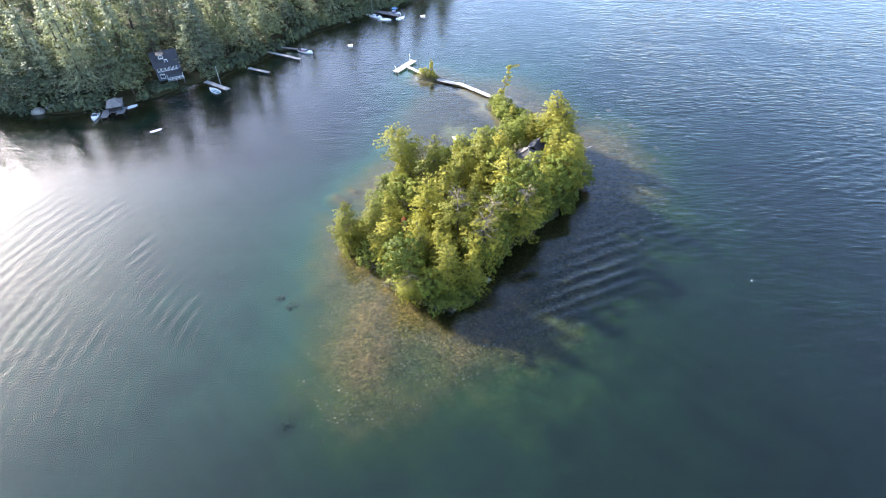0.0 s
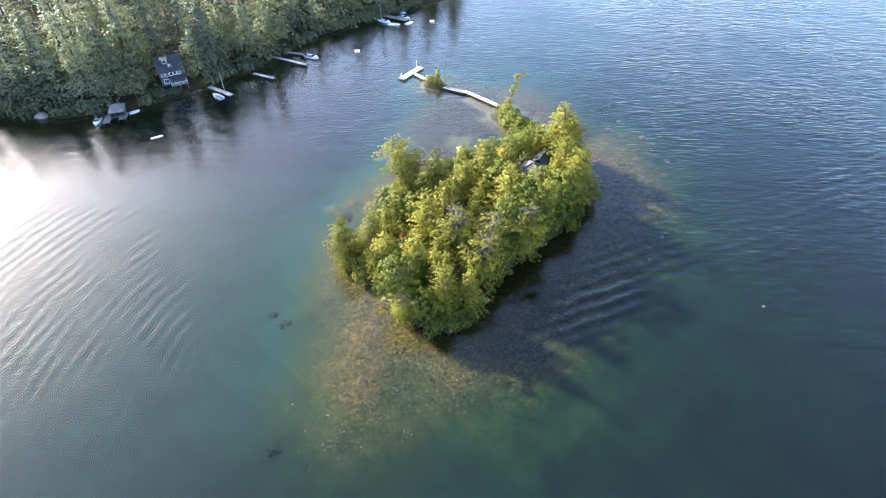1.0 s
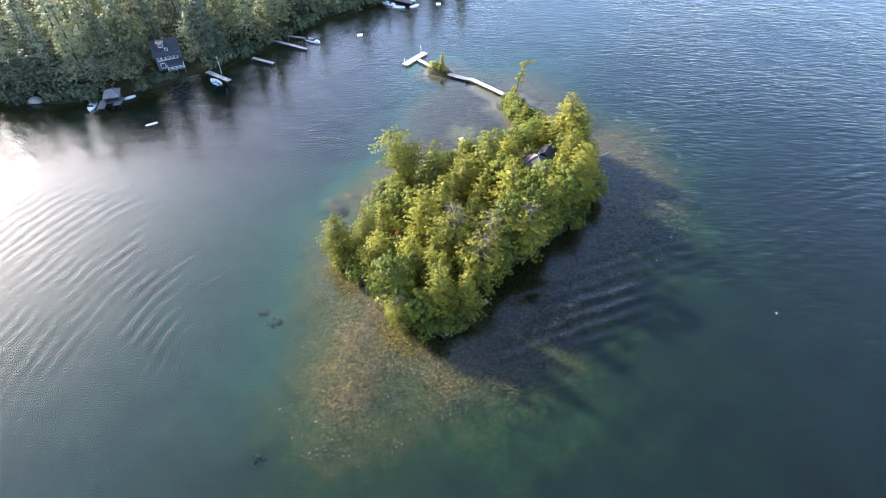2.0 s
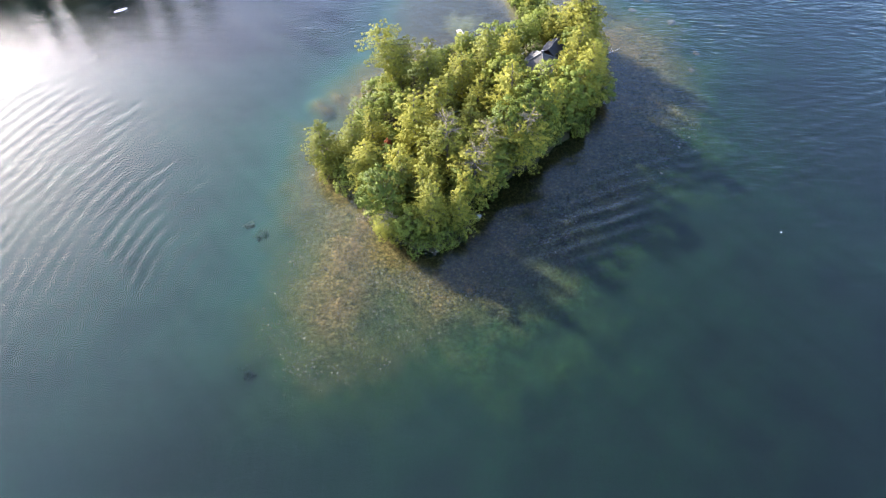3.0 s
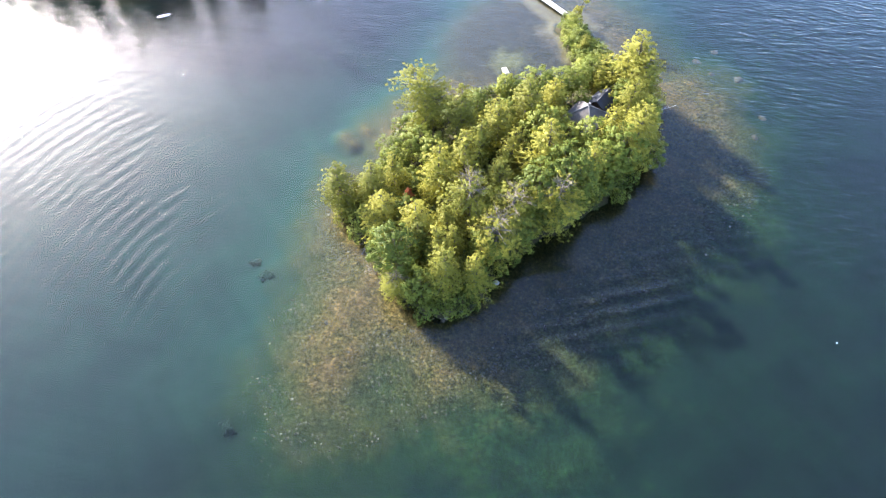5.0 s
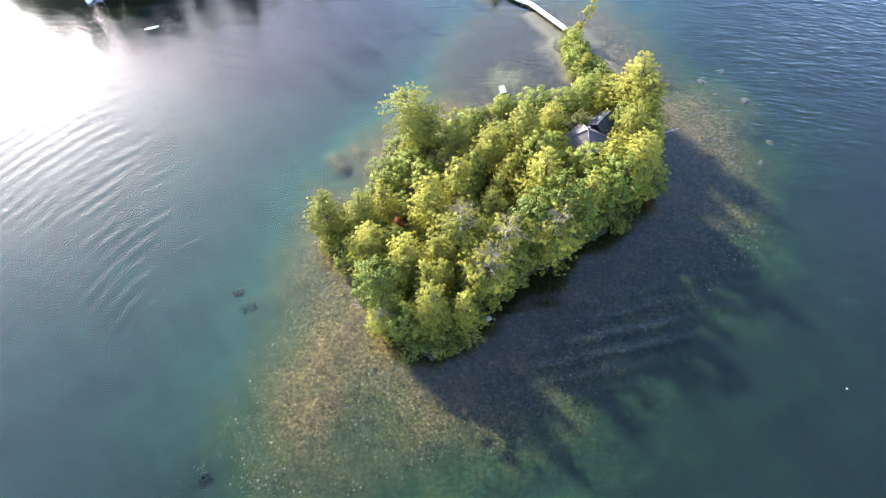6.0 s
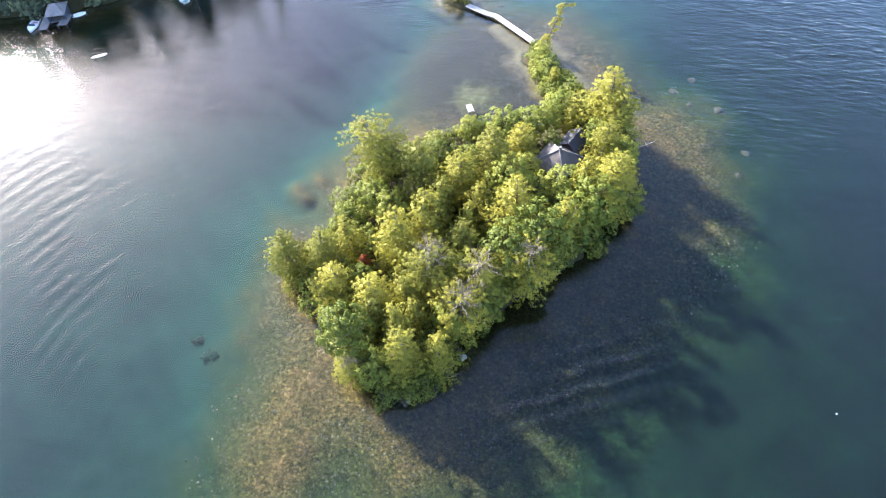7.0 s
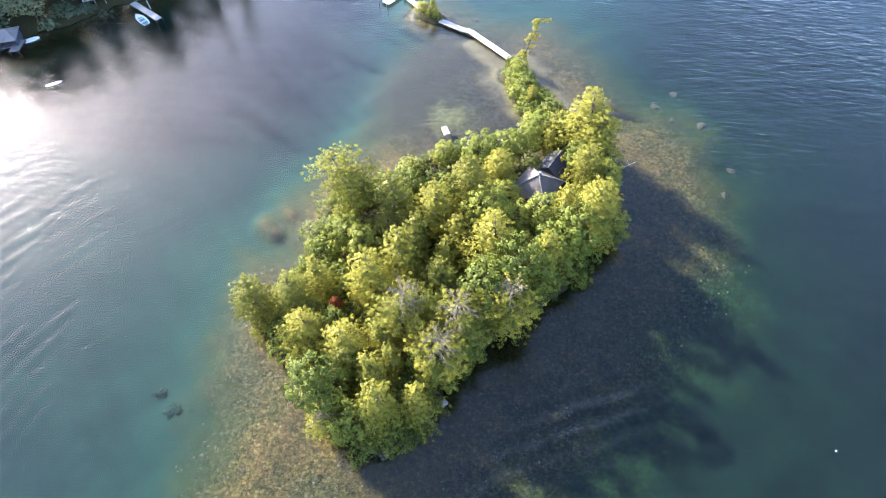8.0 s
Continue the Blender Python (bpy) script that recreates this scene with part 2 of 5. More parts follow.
    h = maths(nt, "MULTIPLY", h, maths(nt, "ADD", gust, maths(nt, "MULTIPLY", maths(nt, "MULTIPLY", rows_n, calm), 0.5)))
    h = maths(nt, "MULTIPLY", h, remap(nt, xyz.outputs["X"], 26 * PLAN, 50 * PLAN, 1.0, 2.7))
    breeze = maths(nt, "MULTIPLY", remap(nt, xyz.outputs["Y"], 76 * PLAN, 104 * PLAN), remap(nt, xyz.outputs["X"], 24 * PLAN, 8 * PLAN))
    h = maths(nt, "MULTIPLY", h, maths(nt, "ADD", 1.0, maths(nt, "MULTIPLY", breeze, 0.5)))
    mg = node(nt, "ShaderNodeMapping", Rotation=(0, 0, radians(66.4)), Scale=(1.0, 0.5, 1.0))
    nt.links.new(p, mg.inputs[0])
    glint = maths(nt, "MULTIPLY", noise_node(nt, mg.outputs[0], 3.2, 1.0, 0.5, 0.3), maths(nt, "POWER", rows_n, 2.0))
    h = maths(nt, "ADD", h, maths(nt, "MULTIPLY", maths(nt, "MULTIPLY", glint, calm), 0.25))
    h = maths(nt, "ADD", h, maths(nt, "MULTIPLY", maths(nt, "MULTIPLY", rows_n, calm), 0.010))
    h = maths(nt, "ADD", h, maths(nt, "MULTIPLY", arcs_n, 0.018))
    bp = nt.nodes.new("ShaderNodeBump")
    bp.inputs["Strength"].default_value = 1.0
    bp.inputs["Distance"].default_value = 1.0
    nt.links.new(h, bp.inputs["Height"])
    gloss = nt.nodes.new("ShaderNodeBsdfGlossy")
    gloss.inputs["Roughness"].default_value = 0.035
    clear = nt.nodes.new("ShaderNodeBsdfRefraction")
    clear.inputs["Color"].default_value = (0.49, 0.585, 0.535, 1)
    clear.inputs["Roughness"].default_value = 0.02
    clear.inputs["IOR"].default_value = 1.33
    fres = nt.nodes.new("ShaderNodeFresnel")
    fres.inputs["IOR"].default_value = 1.24
    mx = nt.nodes.new("ShaderNodeMixShader")
    for n in (gloss, clear, fres):
        nt.links.new(bp.outputs[0], n.inputs["Normal"])
    nt.links.new(maths(nt, "MINIMUM", maths(nt, "MULTIPLY", fres.outputs[0], 2.45), 1.0), mx.inputs[0])
    nt.links.new(clear.outputs[0], mx.inputs[1])
    nt.links.new(gloss.outputs[0], mx.inputs[2])
    nt.links.new(mx.outputs[0], nt.nodes["Material Output"].inputs[0])
    nt.nodes.remove(b)
    return m


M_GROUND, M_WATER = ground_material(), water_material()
M_PINE = foliage("pine_needles", (0.082, 0.092, 0.019), (0.180, 0.176, 0.026), (0.266, 0.244, 0.036), 0.22)
M_LEAF = foliage("broad_leaves", (0.046, 0.064, 0.013), (0.104, 0.128, 0.020), (0.200, 0.208, 0.034), 0.20)
# distance haze is painted into the far foliage as greyer, bluer colour
M_FAR = foliage("far_pine_needles_hazed", (0.060, 0.078, 0.060), (0.175, 0.205, 0.140), (0.350, 0.370, 0.235), 0.24)
M_FARLEAF = foliage("far_broad_leaves_hazed", (0.044, 0.060, 0.042), (0.090, 0.112, 0.068), (0.175, 0.195, 0.100), 0.25)
M_WEED = foliage("drowned_weed", (0.018, 0.038, 0.032), (0.030, 0.056, 0.044), (0.046, 0.074, 0.055), 0.1)
# leaf colour darkened to paint in the shade of the gaps between crowns
M_LEAF_SHADED = foliage("shade_painted_leaves", (0.024, 0.036, 0.010), (0.058, 0.076, 0.015), (0.120, 0.132, 0.024), 0.15)
M_RUST = foliage("dead_needles", (0.09, 0.025, 0.010), (0.22, 0.06, 0.02), (0.32, 0.10, 0.03))
M_BARK = mottled("bark", (0.035, 0.028, 0.022), (0.11, 0.09, 0.07), 4, 0.9, 0.6, 0.05)
M_DEAD = mottled("dead_twigs", (0.11, 0.085, 0.06), (0.24, 0.195, 0.15), 4, 0.9, 0.3, 0.02)
M_DECK = mottled("bleached_deck_wood", (0.20, 0.19, 0.18), (0.40, 0.385, 0.365), 3, 0.8, 0.4, 0.01)
M_WOOD = mottled("grey_dock_wood", (0.11, 0.10, 0.095), (0.23, 0.215, 0.21), 3, 0.85, 0.4, 0.01)
M_POST = mottled("wet_timber", (0.03, 0.025, 0.02), (0.09, 0.07, 0.05), 4, 0.8)
M_ROOF = mottled("weathered_roof", (0.056, 0.049, 0.046), (0.138, 0.120, 0.110), 2.5, 0.9, 0.5, 0.03)
M_ROOF_DARK = mottled("dark_roof", (0.02, 0.02, 0.025), (0.05, 0.05, 0.06), 2.5, 0.8, 0.5, 0.03)
M_RIDGE = mottled("pale_ridge_board", (0.11, 0.105, 0.105), (0.20, 0.19, 0.185), 3, 0.8)
M_WALL = mottled("stained_cabin_boards", (0.06, 0.035, 0.022), (0.13, 0.08, 0.05), 3, 0.8, 0.4, 0.02)
M_BLUE = mottled("slate_blue_siding", (0.035, 0.045, 0.065), (0.06, 0.075, 0.10), 3, 0.7, 0.3, 0.02)
M_WHITE = mottled("white_paint", (0.68, 0.69, 0.70), (0.82, 0.82, 0.82), 2, 0.5, 0.1, 0.005)
M_GEL = mottled("white_gelcoat", (0.74, 0.75, 0.77), (0.84, 0.84, 0.84), 2, 0.5, 0.05, 0.002)
M_TEAL = mottled("teal_boat_floor", (0.10, 0.22, 0.20), (0.18, 0.32, 0.29), 3, 0.6)
M_MAROON = mottled("maroon_trim", (0.16, 0.03, 0.03), (0.26, 0.07, 0.06), 3, 0.5)
M_BLUECOVER = mottled("blue_canvas", (0.05, 0.14, 0.28), (0.10, 0.22, 0.38), 3, 0.7)
M_BLACK = mottled("black_engine", (0.012, 0.012, 0.014), (0.03, 0.03, 0.03), 3, 0.4)
M_STONE = mottled("lake_stone", (0.022, 0.019, 0.014), (0.085, 0.068, 0.044), 1.4, 0.9, 0.6, 0.06)
M_SHORESTONE = mottled("grey_granite", (0.14, 0.13, 0.115), (0.30, 0.285, 0.255), 1.4, 0.9, 0.6, 0.06)
def stone_material():
    """Loose stones, each of its own shade."""
    m, nt, b = mat("mixed_lake_stones", 0.9)
    one = nt.nodes.new("ShaderNodeNewGeometry").outputs["Random Per Island"]
    p = position(nt)
    col = ramp(nt, one, [(0.0, (0.022, 0.019, 0.013)), (0.5, (0.050, 0.041, 0.026)), (0.9, (0.085, 0.069, 0.045)), (1.0, (0.17, 0.145, 0.11))])
    grit = noise_node(nt, p, 5.0, 4, 0.7)
    nt.links.new(blend(nt, 0.6, col, blend(nt, 1.0, col, ramp(nt, grit, [(0.3, (0.5, 0.5, 0.5)), (0.7, (1.5, 1.5, 1.5))]), "MULTIPLY")), b.inputs["Base Color"])
    bump(nt, b, grit, 0.5, 0.05)
    return m


M_LOOSE = stone_material()
M_STEEL = mottled("galvanised_steel", (0.35, 0.35, 0.36), (0.5, 0.5, 0.5), 3, 0.4, 0.1, 0.002, 0.9)
M_GLASS, gnt, gb = mat("window_glass", 0.05)
gb.inputs["Base Color"].default_value = (0.02, 0.03, 0.04, 1)
gb.inputs["Specular IOR Level"].default_value = 0.8


# ---- mesh helpers ----
def as_object(name, bm, material, parent=None, smooth=False):
    me = bpy.data.meshes.new(name)
    bm.normal_update()
    bm.to_mesh(me)
    bm.free()
    me.materials.append(material)
    if smooth:
        me.polygons.foreach_set("use_smooth", [True] * len(me.polygons))
    ob = new(name, me)
    ob.parent = parent
    return ob


def part(name, bm, material, parent, label="", smooth=False):
    ob = as_object(name, bm, material, parent, smooth)
    return tagged(ob, label) if label else ob


def thing(name, label, category, group="", at=None):
    ob = new(name)
    ob.empty_display_size = 0.3
    if at is not None:
        ob.matrix_basis = at
    return tagged(ob, label, category, group)


def array_mesh(name, verts, faces, material, smooth=False):
    """A mesh from numpy arrays of corners and of equal-sided faces."""
    verts, faces = np.asarray(verts, dtype=np.float32), np.asarray(faces, dtype=np.int32)
    me = bpy.data.meshes.new(name)
    k = faces.shape[1]
    me.vertices.add(len(verts))
    me.vertices.foreach_set("co", verts.ravel())
    me.loops.add(faces.size)
    me.loops.foreach_set("vertex_index", faces.ravel())
    me.polygons.add(len(faces))
    me.polygons.foreach_set("loop_start", np.arange(0, faces.size, k, dtype=np.int32))
    me.polygons.foreach_set("loop_total", np.full(len(faces), k, dtype=np.int32))
    me.polygons.foreach_set("use_smooth", np.full(len(faces), smooth))
    me.update(calc_edges=True)
    me.materials.append(material)
    return me


def box(bm, size, at=(0, 0, 0), turn=0.0, bevel=0.0):
    geo = bmesh.ops.create_cube(bm, size=1.0, matrix=pose(*at, 0, 0, turn) @ Matrix.Diagonal((*size, 1)))
    if bevel:
        edges = {e for v in geo["verts"] for e in v.link_edges}
        bmesh.ops.bevel(bm, geom=list(edges), offset=bevel, segments=1, affect="EDGES")


def tube(bm, a, b, ra, rb, sides=6):
    a, b = Vector(a), Vector(b)
    d = b - a
    m = Matrix.Translation((a + b) / 2) @ d.to_track_quat("Z", "Y").to_matrix().to_4x4()
    bmesh.ops.create_cone(bm, cap_ends=True, segments=sides, radius1=ra, radius2=max(rb, 0.004), depth=d.length, matrix=m)


def slab(bm, pts, thick):
    """A flat plate with the given upper outline."""
    pts = [Vector(p) for p in pts]
    n = (pts[1] - pts[0]).cross(pts[2] - pts[0]).normalized()
    if n.z < 0:
        pts.reverse()
        n = -n
    top, low = [bm.verts.new(p) for p in pts], [bm.verts.new(p - n * thick) for p in pts]
    bm.faces.new(top)
    bm.faces.new(low[::-1])
    for i in range(len(pts)):
        j = (i + 1) % len(pts)
        bm.faces.new((top[j], top[i], low[i], low[j]))


# ---- the lie of the land ----
def capsule(x, y, ax, ay, bx, by, r, r2=None):
    dx, dy = bx - ax, by - ay
    h = np.clip(((x - ax) * dx + (y - ay) * dy) / (dx * dx + dy * dy), 0, 1)
    rr = r if r2 is None else r + (r2 - r) * h
    return np.hypot(x - ax - dx * h, y - ay - dy * h) - rr


def soft_min(parts_, k):
    parts_ = np.array(parts_)
    m = parts_.min(axis=0)
    return m - k * np.log(np.exp(-(parts_ - m) / k).sum(axis=0))


def waves2(x, y, s, seed=0.0):
    """A smooth unevenness, about -1 to 1."""
    return (np.sin(x * s + 1.7 * np.sin(y * s * 0.7 + seed)) + np.sin(y * s * 1.13 + 1.3 * np.sin(x * s * 0.83 + 2 + seed)) + 0.6 * np.sin((x + y) * s * 1.9 + seed * 2)) / 2.6


SHORE_X = (-900, -300, -160, -98, -81, -69, -62, -55, -49, -43, -40, -32, -20, -10, 60, 200, 900)
SHORE_Y = (40, 90, 114, 116.5, 117, 119, 126, 131.5, 139, 147, 154, 163.5, 173.5, 182, 240, 330, 600)


def land_distance(x, y):
    """Metres off the island's shore (inside: minus)."""
    d = soft_min([
        capsule(x, y, -5.5, 71, 3.5, 61.5, 5.6), capsule(x, y, 4, 66, 19, 80.5, 5.3), capsule(x, y, -1, 83, 11, 92, 7.6),
        capsule(x, y, 18, 84, 24.5, 97, 6.8), capsule(x, y, 24, 100, 16, 117, 3.2, 1.8), capsule(x, y, -0.8, 132.2, 1.2, 131.2, 1.7)], 0.8)
    return d + 0.6 * waves2(x, y, 0.9) + 0.35 * waves2(x, y, 2.3, 1.0)


def shelf_distance(x, y):
    """Metres off the edge of the shallows."""
    d = soft_min([
        capsule(x, y, -5, 71, -8.5, 45, 6.9), capsule(x, y, -9, 73, -9.5, 67, 6.8), capsule(x, y, 0, 60, 6, 53, 8.0), capsule(x, y, 10, 64, 35, 90, 11.5),
        capsule(x, y, 35, 90, 36, 101, 10.5), capsule(x, y, 3, 98, 9, 116, 13.0), capsule(x, y, 17, 118, 1, 131, 5.5),
        capsule(x, y, -1, 84, -4, 86, 9.0), capsule(x, y, 30, 101, 20, 121, 10.0)], 2.0)
    return d + 1.5 * waves2(x, y, 0.28, 2.0) + 0.6 * waves2(x, y, 0.8)


def height(x, y):
    x, y = np.asarray(x, dtype=float), np.asarray(y, dtype=float)
    d, s = land_distance(x, y), shelf_distance(x, y)
    out = np.maximum(d, 0)
    off = 3.0 * np.log1p(np.exp(np.clip((s + 2.0) / 3.0, -30, 30)))
    east = 1 / (1 + np.exp(-np.clip((x - 4) / 6, -30, 30)))
    south = 1 / (1 + np.exp(np.clip((y - 72) / 8, -30, 30)))
    reach = 7.0 + 15 * east * south
    ledge = 1 / (1 + np.exp(np.clip((9 - x) / 3, -30, 30))) / (1 + np.exp(np.clip((y - 88) / 4, -30, 30)))
    bay = np.exp(-((x - 2) / 13) ** 2 - ((y - 108) / 15) ** 2)
    bed = -0.12 - (0.70 + 0.65 * bay) * (1 - np.exp(-out / 4.5)) - 3.2 * (1 - 0.5 * ledge) * (1 - np.exp(-off / reach))
    bed = bed + 0.14 * waves2(x, y, 0.6, 4.0) * np.clip(out / 4, 0, 1)
    for ax, ay, bx, by in ((-16.6, 84.6, -14.6, 83.0), (-14.4, 87.0, -11.8, 84.6)):
        bed = np.maximum(bed, -1.1 - 0.7 * np.maximum(capsule(x, y, ax, ay, bx, by, 0.1) + 0.35 * waves2(x, y, 1.6), -0.1))
    bar = np.minimum(capsule(x, y, 15.4, 118.4, 9.5, 124.2, 0.9), capsule(x, y, 17.5, 121.0, 25.0, 107.0, 1.2))
    bed = np.maximum(bed, -0.30 - 0.22 * np.maximum(bar + 0.5 * waves2(x, y, 1.1, 6), 0) ** 1.3)
    cove = 1 / (1 + np.exp(np.clip((x + 4) / 5, -30, 30))) / (1 + np.exp(np.clip((96 - y) / 4, -30, 30)))
    bed = bed - 3.2 * cove * (1 - np.exp(-off / 9.0))
    isle = 0.15 + 1.1 * (1 - np.exp(np.minimum(d, 0) / 3.5))
    h = np.where(d < 0, isle, bed)
    h = np.where((d >= 0) & (d < 2), (0.15 - 0.3 * d) * (1 - d / 2) + bed * d / 2, h)
    # the mainland
    far = (y - np.interp(x, SHORE_X, SHORE_Y)) * 0.8 + 1.2 * waves2(x, y, 0.35) + 0.5 * waves2(x, y, 1.1)
    main = np.where(far > 0, 0.25 + np.minimum(far * 0.20, 3 + far * 0.04), np.maximum(far * 0.4, -7.6))
    h = np.maximum(h, main)
    # other shores, far off all round
    r = np.hypot(x, y - 60)
    h = np.maximum(h, np.clip((r - 900) * 0.06, -7.6, 60))
    return h + 0.06 * waves2(x, y, 1.7, 3.0)


def axis(*spans):
    """Grid lines: (start, end, step), steps growing evenly between spans."""
    out = []
    for a, b, st in spans:
        n = max(1, round(abs(b - a) / st))
        out.extend(np.linspace(a, b, n, endpoint=False))
    return out


def grid_faces(nx, ny):
    i, j = np.meshgrid(np.arange(nx - 1), np.arange(ny - 1))
    a = (j * nx + i).ravel()
    return np.stack([a, a + 1, a + nx + 1, a + nx], axis=1)


def sheet(xs, ys, heights):
    gx, gy = np.meshgrid(np.array(xs), np.array(ys))
    return np.stack([gx, gy, heights(gx, gy)], axis=-1).reshape(-1, 3), grid_faces(len(xs), len(ys))


gxs = axis((-4000, -400, 300), (-400, -140, 20), (-140, -30, 2), (-30, 60, 0.68), (60, 140, 4), (140, 400, 20), (400, 4301, 300))
gys = axis((-4000, -200, 300), (-200, 20, 15), (20, 30, 2), (30, 140, 0.68), (140, 260, 2), (260, 460, 20), (460, 4301, 300))
v, f = sheet(gxs, gys, height)
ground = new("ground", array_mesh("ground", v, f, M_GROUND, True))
tagged(ground, "lake bed of stones and weed, deep-water tint painted in, rising to wooded soil", "ground", kind="structure")


def swell(x, y):
    """The lake's low waves: arcs on one side of the island, straight rows on the other."""
    def step(v):
        return 1 / (1 + np.exp(np.clip(-v, -30, 30)))
    r = np.hypot(x, y - 46.5)
    a = np.sin(2 * np.pi * (r + 0.7 * waves2(x, y, 0.11) + 0.25 * waves2(x, y, 0.4, 3)) / 2.1) * np.clip(0.75 + 0.45 * waves2(x, y, 0.11, 1), 0.15, 1.2)
    west = step((-9 + 0.15 * (y - 60) - x) / 4) * step((92 + 0.25 * (x + 40) - y) / 5)
    c = np.sin(2 * np.pi * (x * 0.40 - y * 0.916 + 0.9 * waves2(x, y, 0.09, 2) + 0.25 * waves2(x, y, 0.5, 6)) / 2.3) * np.clip(0.55 + 0.6 * waves2(x, y, 0.15, 4), 0.1, 1.2)
    east = step((x - 6 - 0.1 * (y - 60)) / 3) * (0.06 + 0.94 * step((46 - x) / 5) * step((71 - y) / 3) * step((y - 48) / 3))
    b = np.sin(2 * np.pi * (x * 0.62 - y * 0.78 + 0.9 * waves2(x, y, 0.12, 5)) / 3.3) * waves2(x, y, 0.07, 8)
    near = np.clip((130 - np.abs(y - 70) * 1.6) / 40, 0, 1) * np.clip((85 - np.abs(x - 5)) / 15, 0, 1)
    return near * (0.017 * a * west * (0.30 + 0.9 * np.exp(-((r - 37) / 11) ** 2)) + 0.006 * c * east + 0.008 * b)


wxs = axis((-4000, -400, 400), (-400, -90, 10), (-90, 70, 0.5), (70, 95, 1.5), (95, 400, 10), (400, 4301, 400))
wys = axis((-4000, -200, 400), (-200, 0, 8), (0, 20, 1.5), (20, 120, 0.5), (120, 145, 1.5), (145, 400, 6), (400, 4301, 400))
v, f = sheet(wxs, wys, swell)
water = new("water", array_mesh("water", v, f, M_WATER, True))
water.visible_shadow = False
tagged(water, "clear blue-green lake water with small ripples", "water", kind="structure")


# ---- trees ----
def unit(a):
    return a / np.maximum(np.linalg.norm(a, axis=-1, keepdims=True), 1e-6)


def puffs(rng, centre, way, n, size, leaf, width, squash=0.75, radial=0.6, jitter=0.35, lift=0.35, middle=(0, 0, 0), spread=(1, 1, 1)):
    """n small folded leaves on the outer skin of a rounded tuft at each centre; radial: how far they point along the tuft's way.
    Their normals lean towards those of the tuft and of the whole crown (middle, spread)."""
    k = len(centre) * n
    c, w = np.repeat(centre, n, axis=0), np.repeat(way, n, axis=0)
    d = unit(rng.normal(0, 1, (k, 3)) + w * 0.9 + np.array([0, 0, lift]))
    r = np.repeat(np.broadcast_to(size, (len(centre),)), n)[:, None] * rng.uniform(0.55, 1.12, (k, 1))
    p = c + d * r * np.array([1, 1, squash])
    nrm = unit(d + rng.normal(0, jitter, (k, 3)))
    along = w * radial + rng.normal(0, 1, (k, 3)) * (1 - radial * 0.8)
    along = unit(along - nrm * (along * nrm).sum(axis=1, keepdims=True))
    side = np.cross(nrm, along)
    ln = (leaf * rng.uniform(0.6, 1.35, k))[:, None] * 0.5
    wd = (width * rng.uniform(0.7, 1.3, k))[:, None]
    v = np.stack([p - along * ln, p - side * wd - nrm * wd * 0.3, p + along * ln, p + side * wd - nrm * wd * 0.3], axis=1).reshape(-1, 3)
    whole = unit((p - np.array(middle)) / np.array(spread))
    soft = unit(nrm * 0.45 + d * 0.45 + whole * 0.75)
    return v, np.arange(4 * k).reshape(-1, 4), np.repeat(soft, 4, axis=0)


def crown_part(name, leaves, material, parent, label=""):
    vs, fs, ns, o = [], [], [], 0
    for v_, f_, n_ in leaves:
        vs.append(v_)
        fs.append(f_ + o)
        ns.append(n_)
        o += len(v_)
    me = array_mesh(name, np.concatenate(vs), np.concatenate(fs), material, True)
    me.normals_split_custom_set_from_vertices(np.concatenate(ns).tolist())
    ob = new(name, me)
    ob.parent = parent
    return tagged(ob, label) if label else ob


def trunk_line(bm, rng, h, r, lean=(0, 0), sides=7, steps=5):
    """A tapered trunk; returns its axis as a function of height 0..1."""
    bend = rng.normal(0, 0.02, 2) * h

    def at(t):
        return Vector((lean[0] * h * t * t + bend[0] * math.sin(3 * t), lean[1] * h * t * t + bend[1] * math.sin(3 * t), h * t))
    for i in range(steps):
        a, b = i / steps, (i + 1) / steps
        tube(bm, at(a), at(b), r * (1 - a * 0.92), r * (1 - b * 0.92), sides)
    return at


